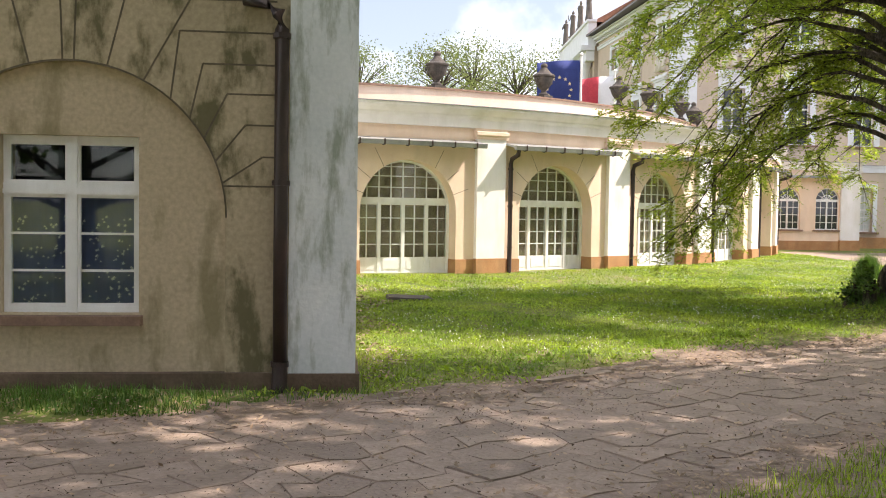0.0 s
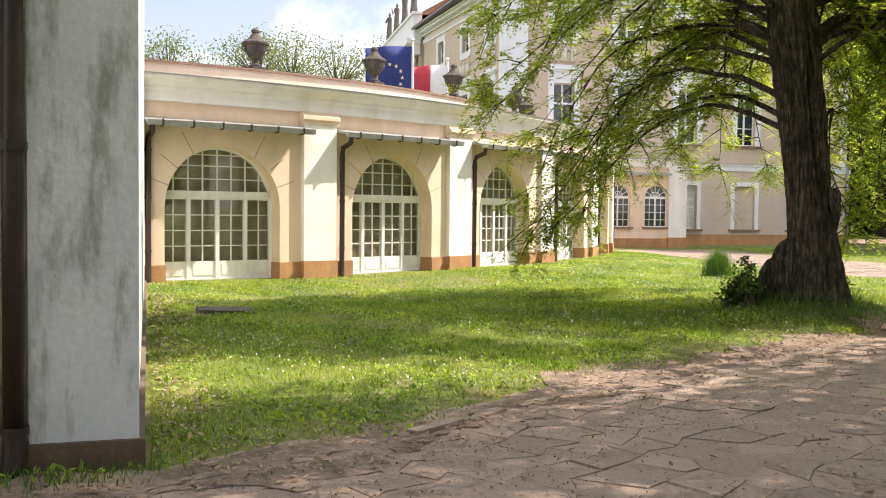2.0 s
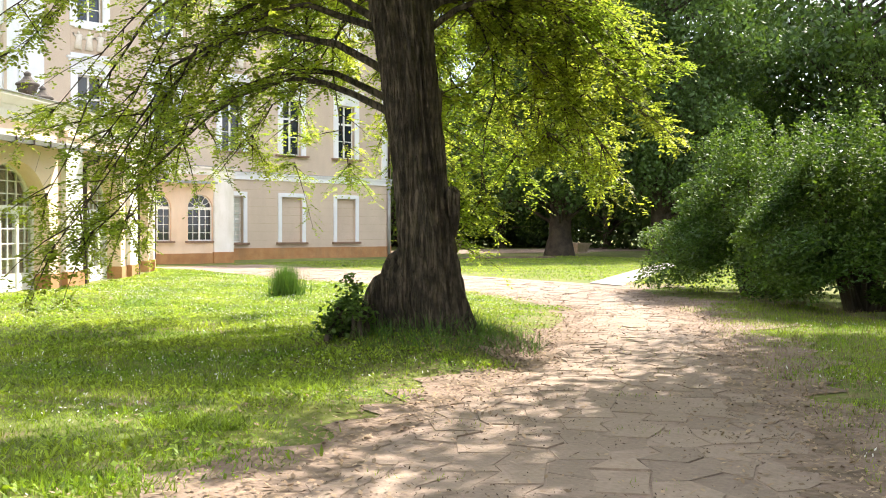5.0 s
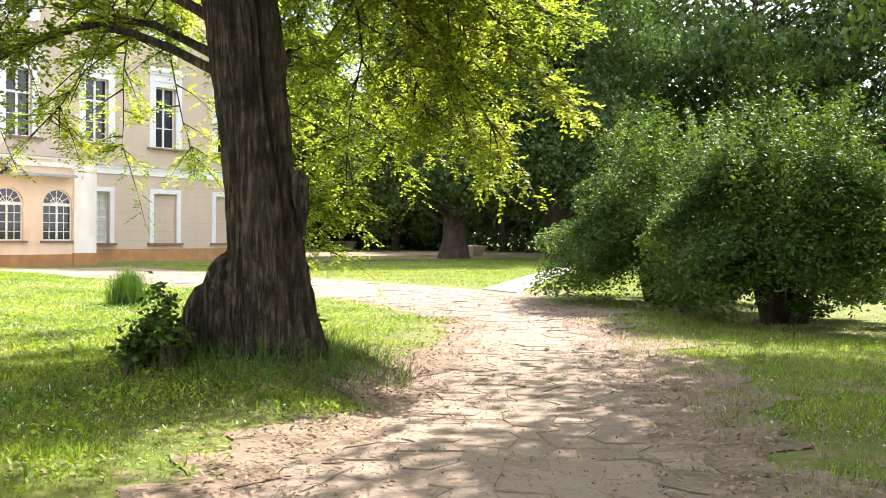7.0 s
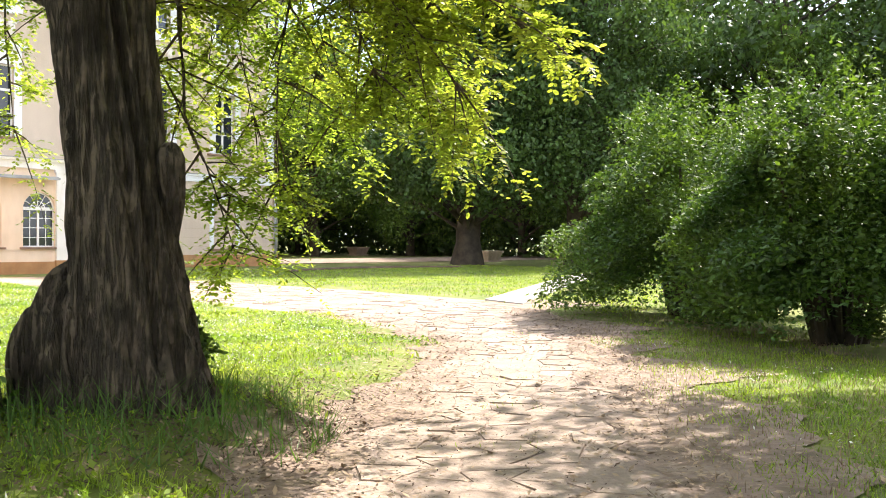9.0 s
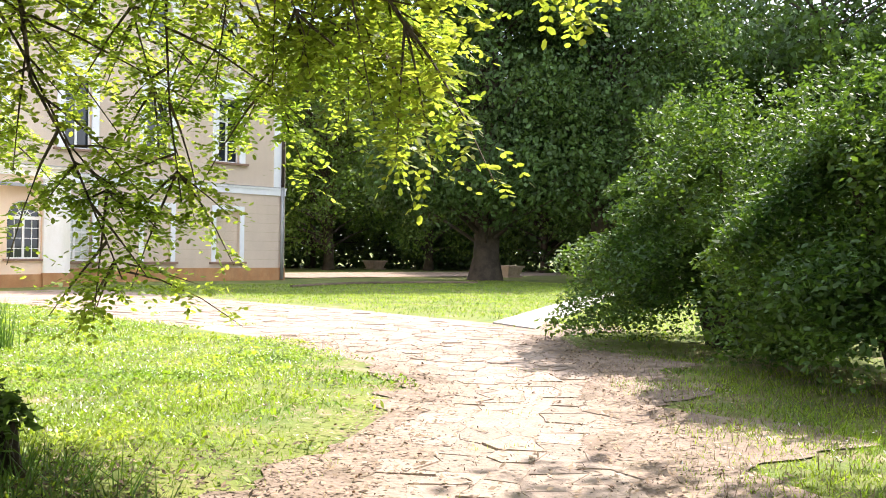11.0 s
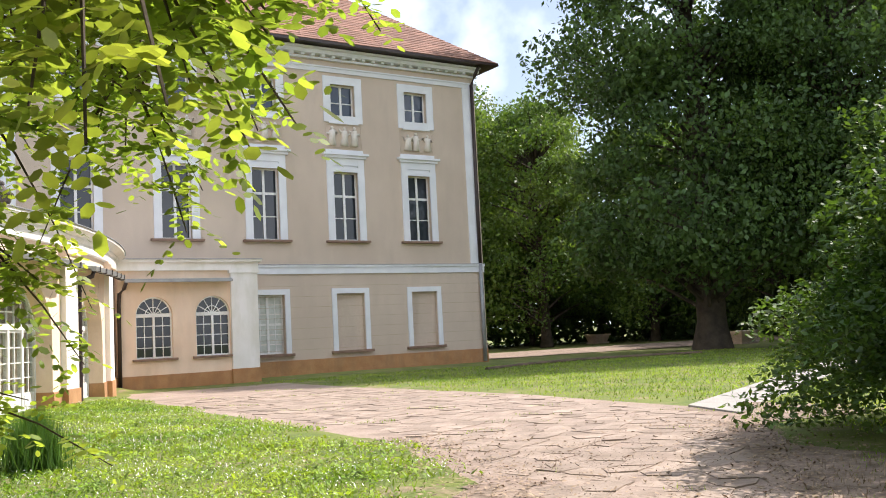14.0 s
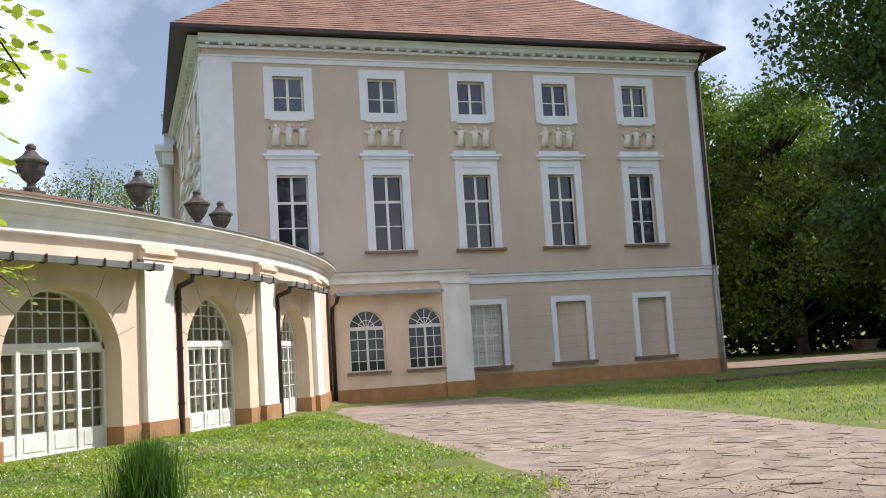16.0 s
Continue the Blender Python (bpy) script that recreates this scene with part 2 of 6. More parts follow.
M_STAR = surface("star_yellow", (0.75, 0.6, 0.3), (0.8, 0.65, 0.35), 3, 0.8, 0.0, 20)


# ---- building helpers ----
def mesh_object(name, verts, faces, material, parent=None, smooth=False):
    me = bpy.data.meshes.new(name)
    me.from_pydata([tuple(v) for v in verts], [], faces)
    me.materials.append(material)
    if smooth:
        me.polygons.foreach_set("use_smooth", [True] * len(me.polygons))
    ob = new(name, me)
    if parent:
        ob.parent = parent
    return ob


class Build:
    """Collects boxes, quads and tubes in a local frame and becomes one mesh."""

    def __init__(self):
        self.v, self.f = [], []

    def box(self, x0, x1, y0, y1, z0, z1):
        n = len(self.v)
        self.v += [(x, y, z) for z in (z0, z1) for x, y in ((x0, y0), (x1, y0), (x1, y1), (x0, y1))]
        self.f += [tuple(n + i for i in q) for q in ((3, 2, 1, 0), (4, 5, 6, 7), (0, 1, 5, 4), (1, 2, 6, 5), (2, 3, 7, 6), (3, 0, 4, 7))]
        return self

    def poly(self, pts):
        n = len(self.v)
        self.v += [tuple(p) for p in pts]
        self.f.append(tuple(range(n, n + len(pts))))
        return self

    def prism(self, pts, y0, y1):
        """A polygon in x and z, from depth y0 to y1."""
        n, k = len(self.v), len(pts)
        self.v += [(x, y0, z) for x, z in pts] + [(x, y1, z) for x, z in pts]
        self.f.append(tuple(range(n, n + k)))
        self.f.append(tuple(range(n + 2 * k - 1, n + k - 1, -1)))
        self.f += [(n + i, n + k + i, n + k + (i + 1) % k, n + (i + 1) % k) for i in range(k)]
        return self

    def tube(self, path, radii, sides=8, cap=True):
        n = len(self.v)
        path = [Vector(p) for p in path]
        for i, p in enumerate(path):
            d = (path[min(i + 1, len(path) - 1)] - path[max(i - 1, 0)]).normalized()
            a = d.orthogonal().normalized() if abs(d.z) < 0.9 else d.cross(Vector((0, 1, 0))).normalized()
            b = d.cross(a)
            r = radii[i] if isinstance(radii, (list, tuple)) else radii
            for s in range(sides):
                th = 2 * math.pi * s / sides
                self.v.append(tuple(p + r * (math.cos(th) * a + math.sin(th) * b)))
        for i in range(len(path) - 1):
            for s in range(sides):
                a0, a1 = n + i * sides + s, n + i * sides + (s + 1) % sides
                self.f.append((a0, a1, a1 + sides, a0 + sides))
        if cap:
            self.f.append(tuple(n + s for s in reversed(range(sides))))
            self.f.append(tuple(n + (len(path) - 1) * sides + s for s in range(sides)))
        return self

    def lathe(self, profile, sides=20, centre=(0, 0)):
        n = len(self.v)
        for r, z in profile:
            self.v += [(centre[0] + r * math.cos(2 * math.pi * s / sides), centre[1] + r * math.sin(2 * math.pi * s / sides), z) for s in range(sides)]
        for i in range(len(profile) - 1):
            for s in range(sides):
                a0, a1 = n + i * sides + s, n + i * sides + (s + 1) % sides
                self.f.append((a0, a1, a1 + sides, a0 + sides))
        self.f.append(tuple(n + s for s in reversed(range(sides))))
        self.f.append(tuple(n + (len(profile) - 1) * sides + s for s in range(sides)))
        return self

    def panel(self, u0, u1, z0, z1, holes, thick):
        """An upright wall, front at y = 0, back at y = thick, with rectangular holes (u0, u1, z0, z1) through it."""
        us = sorted({u0, u1, *[h[0] for h in holes], *[h[1] for h in holes]})
        zs = sorted({z0, z1, *[h[2] for h in holes], *[h[3] for h in holes]})
        for a, b in zip(us, us[1:]):
            for c, d in zip(zs, zs[1:]):
                if any(h[0] - 1e-6 <= a and b <= h[1] + 1e-6 and h[2] - 1e-6 <= c and d <= h[3] + 1e-6 for h in holes):
                    continue
                self.poly([(a, 0, c), (b, 0, c), (b, 0, d), (a, 0, d)])
                self.poly([(a, thick, d), (b, thick, d), (b, thick, c), (a, thick, c)])
        for a, b, c, d, s in [(u0, u1, z0, z1, 1)] + [(*h, -1) for h in holes]:
            ring = [(a, c), (b, c), (b, d), (a, d)]
            for (p, q), (r, t) in zip(ring, ring[1:] + ring[:1]):
                quad = [(p, 0, q), (p, thick, q), (r, thick, t), (r, 0, t)]
                self.poly(quad if s > 0 else quad[::-1])
        return self

    def make(self, name, material, parent=None, label="", smooth=False):
        ob = mesh_object(name, self.v, self.f, material, parent, smooth)
        if label:
            tagged(ob, label)
        return ob


def thing(name, m, label, category, group="", kind=""):
    ob = new(name)
    ob.matrix_basis = m
    return tagged(ob, label, category, group, kind)


def arch_points(cx, z, r, n=20, rz=None):
    rz = rz or r
    return [(cx - r * math.cos(math.pi * i / n), z + rz * math.sin(math.pi * i / n)) for i in range(n + 1)]


# ---- ground ----
PATH_LEFT = [(-8, 6.4), (-3, 7.5), (-0.6, 8.5), (0.54, 9.0), (1.76, 9.59), (3.16, 10.75), (4.99, 12.04), (6.4, 12.9), (9.6, 14.55), (11.7, 16.2), (13.5, 17.53),
             (14.6, 18.57), (15.6, 20.3), (16.4, 23.5), (16.2, 28), (16.1, 31.7), (15.9, 38), (16.2, 41.2)]
PATH_RIGHT = [(-8, 1.6), (-1, 4.3), (2.62, 6.37), (4.5, 7.87), (7.22, 9.65), (8.56, 10.78), (10.8, 12.6), (12.07, 13.8), (14.9, 16.1), (19, 20.4), (20.56, 22.45),
              (21.25, 24.1), (21.4, 28.7), (21.1, 33.5), (20.7, 40.3), (20.7, 41.2)]
PATH_AREA = np.array(PATH_LEFT + PATH_RIGHT[::-1])
WALKWAY = np.array([(20.75, 22.55), (21.2, 24.0), (35.0, 32.2), (34.6, 30.9)])
TREE = (9.28, 15.92)
CENTRE, R_WALL, R_FRONT = (-9.27, 46.68), 25.84, 25.96


def inside(poly, x, y):
    hit = np.zeros(np.shape(x), bool)
    for (x0, y0), (x1, y1) in zip(poly, np.roll(poly, -1, axis=0)):
        cross = (y0 > y) != (y1 > y)
        hit ^= cross & (x < (x1 - x0) * (y - y0) / (y1 - y0 + 1e-12) + x0)
    return hit


def to_line(line, x, y):
    """Distance to a polyline."""
    best = np.full(np.shape(x), 1e9)
    for (x0, y0), (x1, y1) in zip(line, line[1:]):
        t = np.clip(((x - x0) * (x1 - x0) + (y - y0) * (y1 - y0)) / ((x1 - x0) ** 2 + (y1 - y0) ** 2), 0, 1)
        best = np.minimum(best, np.hypot(x - x0 - t * (x1 - x0), y - y0 - t * (y1 - y0)))
    return best


def height(x, y):
    d2 = (x - TREE[0]) ** 2 + (y - TREE[1]) ** 2
    side = np.clip(np.minimum(to_line(PATH_LEFT, x, y), to_line(PATH_RIGHT, x, y)) / 0.9, 0, 1) * ~inside(PATH_AREA, x, y)
    mound = 0.28 * np.exp(-d2 / 2.2) * side
    rise = 0.10 * np.clip((29 - np.hypot(x - CENTRE[0], y - CENTRE[1])) / 2, 0, 1) * (x < 16.5)
    swell = 0.025 * (1.2 + np.sin(0.55 * x + 0.3) * np.sin(0.47 * y)) * side
    return mound + rise * side + swell


def fast_mesh(name, verts, per_face, material, parent=None):
    """Many separate faces of per_face corners each, in one mesh."""
    verts = np.asarray(verts, np.float32).reshape(-1, 3)
    n = len(verts)
    me = bpy.data.meshes.new(name)
    me.vertices.add(n)
    me.vertices.foreach_set("co", verts.ravel())
    me.loops.add(n)
    me.loops.foreach_set("vertex_index", np.arange(n, dtype=np.int32))
    me.polygons.add(n // per_face)
    me.polygons.foreach_set("loop_start", np.arange(0, n, per_face, dtype=np.int32))
    me.update(calc_edges=True)
    me.materials.append(material)
    ob = new(name, me)
    if parent:
        ob.parent = parent
    return ob


def ground_sheet():
    near = np.arange(-14, 46.01, 0.4)
    far = np.array([1500, 700, 350, 180, 110, 80, 62])
    xs = np.concatenate([-far + 16, near, far[::-1] + 16])
    ys = np.concatenate([-far + 16, near, far[::-1] + 16])
    gx, gy = np.meshgrid(xs, ys)
    gz = height(gx, gy) - 0.006
    n = len(xs)
    verts = np.stack([gx.ravel(), gy.ravel(), gz.ravel()], 1)
    faces = [(j * n + i, j * n + i + 1, (j + 1) * n + i + 1, (j + 1) * n + i) for j in range(n - 1) for i in range(n - 1)]
    ob = mesh_object("ground", verts.tolist(), faces, M_TURF, smooth=True)
    tagged(ob, "short green lawn turf with bare brown patches", "lawn", kind="structure")


ground_sheet()
def ragged(line, side, seed):
    """The line in short steps, moved outward by an uneven width."""
    out = []
    for (xa, ya), (xb, yb) in zip(line, line[1:]):
        L = math.hypot(xb - xa, yb - ya)
        nx, ny = -(yb - ya) / L * side, (xb - xa) / L * side
        for i in range(max(1, int(L / 0.18))):
            s = i * 0.18 / L
            x, y = xa + (xb - xa) * s, ya + (yb - ya) * s
            o = 0.30 + 0.4 * noise.noise(Vector((x * 0.8, y * 0.8, seed))) + 0.12 * noise.noise(Vector((x * 3, y * 3, seed)))
            out.append((x + nx * o, y + ny * o, -0.001))
    return out


edge_l, edge_r = ragged(PATH_LEFT, 1, 1.0), ragged(PATH_RIGHT, -1, 5.0)
cut = edge_l + edge_r[::-1]
bed = mesh_object("path", cut, [tuple(range(len(cut)))], M_SAND)
if bed.data.polygons[0].normal.z < 0:
    bed.data.flip_normals()
tagged(bed, "sandy path bed between worn flagstones", "path", kind="structure")


def margin(line, side, lo, swing, seed, label):
    """A strip of bare dusty earth with an uneven outer edge beside the path."""
    inner, outer = [], []
    for (xa, ya), (xb, yb) in zip(line, line[1:]):
        L = math.hypot(xb - xa, yb - ya)
        nx, ny = -(yb - ya) / L * side, (xb - xa) / L * side
        for i in range(max(1, int(L / 0.12))):
            s = i * 0.12 / L
            x, y = xa + (xb - xa) * s, ya + (yb - ya) * s
            o = max(0.15, lo + swing * noise.noise(Vector((x * 0.55, y * 0.55, seed))) + 0.35 * noise.noise(Vector((x * 2.2, y * 2.2, seed))) + 0.16 * noise.noise(Vector((x * 7, y * 7, seed))))
            k = 0.32 + 0.45 * noise.noise(Vector((x * 1.1, y * 1.1, seed + 9))) + 0.18 * noise.noise(Vector((x * 4, y * 4, seed + 9)))
            inner.append((x - nx * k, y - ny * k))
            outer.append((x + nx * o, y + ny * o))
    k, verts, faces = 6, [], []
    for (xi, yi), (xo, yo) in zip(inner, outer):
        for j in range(k):
            x, y = xi + (xo - xi) * j / (k - 1), yi + (yo - yi) * j / (k - 1)
            verts.append((x, y, float(height(np.array(x), np.array(y))) + 0.006))
    faces = [(a * k + j, a * k + j + 1, (a + 1) * k + j + 1, (a + 1) * k + j) for a in range(len(inner) - 1) for j in range(k - 1)]
    ob = mesh_object("earth_margin", verts, faces if side < 0 else [f[::-1] for f in faces], M_EARTH, smooth=True)
    tagged(ob, label, "bare earth", kind="structure")


margin(PATH_LEFT[2:13], 1, 0.32, 0.5, 2.0, "bare brown earth between path and lawn")
margin(PATH_RIGHT[1:12], -1, 0.75, 1.5, 6.0, "trodden dusty earth of the verge")
strip = Build()
wa, wb, wc2, wd = [Vector((*p, 0)) for p in WALKWAY]
for i in range(9):
    a0, a1 = i / 9 + 0.002, (i + 1) / 9 - 0.002
    p = [wa.lerp(wd, a0), wa.lerp(wd, a1), wb.lerp(wc2, a1), wb.lerp(wc2, a0)]
    strip.poly([(q.x, q.y, 0.035) for q in p])
    for q, r in zip(p, p[1:] + p[:1]):
        strip.poly([(q.x, q.y, 0.035), (q.x, q.y, -0.05), (r.x, r.y, -0.05), (r.x, r.y, 0.035)])
tagged(strip.make("walkway", M_CONC), "pale concrete slab walkway across the lawn", "walkway", kind="structure")
# bare earth walk under the far trees
earth = mesh_object("earth_path", [(32.4, 47.5, 0.062), (75, 46, 0.062), (75, 54, 0.062), (32.4, 56, 0.062)], [(0, 1, 2, 3)], M_EARTH)
tagged(earth, "bare reddish earth walk under the park trees", "path", kind="structure")


# dark tube laid where a kerb's shadow line crosses the lawn
edging = Build()
edging.tube([(27.0, 39.3, 0.04), (29.0, 40.2, 0.05), (31.4, 41.0, 0.05), (33.4, 40.8, 0.05), (35.3, 40.2, 0.05), (36.6, 39.8, 0.04)], 0.07, 8)
tagged(edging.make("edging", M_BASE), "low dark strip on the park lawn, standing for a kerb's shadow", "edging")

# ---- arcade gallery ----
BAY, PHASE = 0.162, 0.319
S0, S1 = 0.30, 1.42


def on_arc(th, z, depth):
    # the court side draws nearer to the front towards the palace
    r = R_WALL - depth - (1.04 - 2.8 * (th - 0.557) if depth > 4 else 0)
    return (CENTRE[0] + r * math.sin(th), CENTRE[1] - r * math.cos(th), z)


def arc_frame(th, depth, z=0.0):
    """A frame on the arcade: x to its right seen from outside, y inward."""
    x, y, _ = on_arc(th, 0, depth)
    return Matrix.Translation((x, y, z)) @ Matrix.Rotation(th, 4, "Z")


def arc_band(b, th0, th1, profile, step=0.012):
    """Sweeps a closed profile of (depth, z) along the arcade."""
    n = max(2, int(math.ceil((th1 - th0) / step)) + 1)
    k, first = len(profile), len(b.v)
    for i in range(n):
        th = th0 + (th1 - th0) * i / (n - 1)
        b.v += [on_arc(th, z, d) for d, z in profile]
    for i in range(n - 1):
        for j in range(k):
            a, c = first + i * k + j, first + i * k + (j + 1) % k
            b.f.append((a, c, c + k, a + k))
    b.f.append(tuple(first + j for j in reversed(range(k))))
    b.f.append(tuple(first + (n - 1) * k + j for j in range(k)))


gallery = thing("arcade_gallery", Matrix(), "curved cream stucco arcade with glazed arches and white pilasters", "arcade", kind="structure")
HALF, SPRING, WALL_TOP = 1.2, 1.56, 3.95


def arcade_wall():
    b = Build()
    thick = 0.5
    half = HALF / R_WALL

    def quad(t0, z0, t1, z1, z2, z3):
        for d, flip in ((0, 1), (thick, 0)):
            q = [on_arc(t0, z0, d), on_arc(t1, z1, d), on_arc(t1, z2, d), on_arc(t0, z3, d)]
            b.poly(q if flip else q[::-1])

    edges = [S0] + [PHASE + BAY * (i + 0.5) + s * half for i in range(6) for s in (-1, 1)] + [S1]
    for i in range(0, len(edges), 2):
        n = 4
        for k in range(n):
            t0, t1 = (edges[i] + (edges[i + 1] - edges[i]) * j / n for j in (k, k + 1))
            quad(t0, -0.1, t1, -0.1, WALL_TOP, WALL_TOP)
    for i in range(6):
        c = PHASE + BAY * (i + 0.5)
        pts = arch_points(0, SPRING, HALF, 24)
        for (x0, z0), (x1, z1) in zip(pts, pts[1:]):
            quad(c + x0 / R_WALL, z0, c + x1 / R_WALL, z1, WALL_TOP, WALL_TOP)
        ring = [(-HALF, -0.1)] + pts + [(HALF, -0.1)]
        for (x0, z0), (x1, z1) in zip(ring, ring[1:]):
            t0, t1 = c + x0 / R_WALL, c + x1 / R_WALL
            b.poly([on_arc(t0, z0, 0), on_arc(t1, z1, 0), on_arc(t1, z1, thick), on_arc(t0, z0, thick)])
    b.make("wall", M_PEACH, gallery, "sunlit cream stucco wall with round arches")


arcade_wall()
ent = Build()
arc_band(ent, S0, S1, [(-0.02, 3.55), (-0.10, 3.56), (-0.10, 3.74), (-0.16, 3.80), (-0.16, 3.84), (-0.34, 3.97), (-0.34, 4.03), (0.5, 4.09), (0.5, 3.55)])
ent.make("entablature", M_WHITE, gallery, "white moulded cornice")
cap_line = Build()
arc_band(cap_line, S0, S1, [(-0.37, 4.032), (-0.37, 4.05), (0.3, 4.105), (0.3, 4.09)])
cap_line.make("cornice_flashing", M_ZINC, gallery, "dark zinc flashing")
roof = Build()
arc_band(roof, S0, S1, [(0.5, 4.08), (4.2, 4.5), (4.2, 4.3), (0.5, 3.9)])
roof.make("roof", M_ZINC, gallery, "low sheet-metal roof")
back = Build()
COURT = (0.375, 0.53, 0.70, 0.865, 1.03, 1.19)


def back_wall():
    prev = S0
    openings = [(th - 0.027, th + 0.027) for th in COURT]
    for a, c in openings:
        arc_band(back, prev, a, [(4.2, -0.1), (4.2, 5.14), (4.6, 5.14), (4.6, -0.1)])
        arc_band(back, a, c, [(4.2, 2.9), (4.2, 5.14), (4.6, 5.14), (4.6, 2.9)])
        prev = c
    arc_band(back, prev, S1 + 0.06, [(4.2, -0.1), (4.2, 5.14), (4.6, 5.14), (4.6, -0.1)])
    back.make("parapet", M_ROOFBAND, gallery, "pale peach parapet wall")


back_wall()
tan_lining = Build()
prev = S0
for th in COURT + (S1 + 0.027,):
    arc_band(tan_lining, prev, th - 0.027, [(4.12, 0.08), (4.12, 3.29), (4.19, 3.29), (4.19, 0.08)])
    prev = th + 0.027
tan_lining.make("inner_wall", M_INNER, gallery, "warm tan plaster inside the gallery")
coping = Build()
arc_band(coping, S0, S1 + 0.06, [(4.14, 5.14), (4.14, 5.2), (4.66, 5.2), (4.66, 5.14)])
coping.make("coping", M_SILL, gallery, "thin terracotta coping")
slab = Build()
arc_band(slab, S0, S1, [(0.45, -0.08), (0.45, 0.07), (4.3, 0.07), (4.3, -0.08)])
slab.make("floor", M_FLOOR, gallery, "grey gallery floor")
ceil = Build()
arc_band(ceil, S0, S1, [(0.5, 3.3), (4.2, 3.3), (4.2, 3.38), (0.5, 3.38)])
ceil.make("ceiling", M_INNER, gallery, "plain plaster ceiling")


def plinths():
    half = HALF / R_WALL
    edges = [S0] + [PHASE + BAY * (i + 0.5) + s * half for i in range(6) for s in (-1, 1)] + [S1]
    for i in range(0, len(edges), 2):
        b = Build()
        arc_band(b, edges[i] - 0.0005, edges[i + 1] + 0.0005, [(-0.03, -0.1), (-0.03, 0.44), (0.42, 0.44), (0.42, -0.1)])
        b.make("plinth", M_PLINTH, gallery, "ochre painted plinth")


plinths()


def pilaster(th):
    half = 0.40 / R_WALL
    b = Build()
    arc_band(b, th - half, th + half, [(-0.12, 0.44), (-0.12, 3.30), (0.02, 3.30), (0.02, 0.44)])
    p = b.make("pilaster", M_WHITE, gallery, "white stucco pilaster with greenish stains")
    c = Build()
    arc_band(c, th - half * 1.12, th + half * 1.12, [(-0.14, 3.30), (-0.14, 3.36), (-0.19, 3.40), (-0.19, 3.47), (-0.12, 3.50), (-0.12, 3.555), (0.0, 3.555), (0.0, 3.30)])
    c.make("capital", M_PEACH, p, "moulded peach capital")
    d = Build()
    arc_band(d, th - half * 1.04, th + half * 1.04, [(-0.155, -0.1), (-0.155, 0.46), (-0.02, 0.46), (-0.02, -0.1)])
    d.make("base", M_PLINTH, p, "ochre painted base")


for i in range(7):
    pilaster(PHASE + BAY * i)


def gutter(i):
    t0, t1 = PHASE + BAY * i + 0.44 / R_WALL, PHASE + BAY * (i + 1) - 0.36 / R_WALL
    b = Build()
    arc_band(b, t0, t1, [(-0.01, 3.20), (-0.40, 3.12), (-0.42, 3.06), (-0.50, 3.06), (-0.53, 3.16), (-0.51, 3.17), (-0.40, 3.17), (-0.01, 3.25)])
    g = b.make("gutter", M_ZINC, gallery, "grey zinc gutter and ledge")
    for k in range(6):
        th = t0 + (t1 - t0) * (k + 0.5) / 6
        c = Build()
        arc_band(c, th - 0.0006, th + 0.0006, [(-0.36, 3.06), (-0.44, 3.035), (-0.545, 3.05), (-0.545, 3.18), (-0.53, 3.18), (-0.53, 3.065), (-0.44, 3.055), (-0.36, 3.08)])
        c.make("bracket", M_PIPE, g, "dark iron bracket")
    m = arc_frame(PHASE + BAY * i + 0.56 / R_WALL, 0)
    pipe = Build()
    pipe.tube([m @ Vector(p) for p in ((0.0, -0.44, 3.08), (0.0, -0.40, 2.95), (0, -0.13, 2.86), (0, -0.10, 2.75), (0, -0.10, 1.4), (0, -0.10, 0.1), (0, -0.13, 0.03))], 0.055, 10)
    p = pipe.make("downpipe", M_PIPE, gallery, "dark brown downpipe", smooth=True)
    for z in (0.7, 1.7, 2.6):
        ring = Build()
        ring.tube([m @ Vector((0, -0.10, z)), m @ Vector((0, -0.10, z + 0.04))], 0.068, 10)
        ring.make("clamp", M_PIPE, p)


for i in range(6):
    gutter(i)


def clipped_height(x, r):
    return math.sqrt(max(0.0, r * r - x * x))


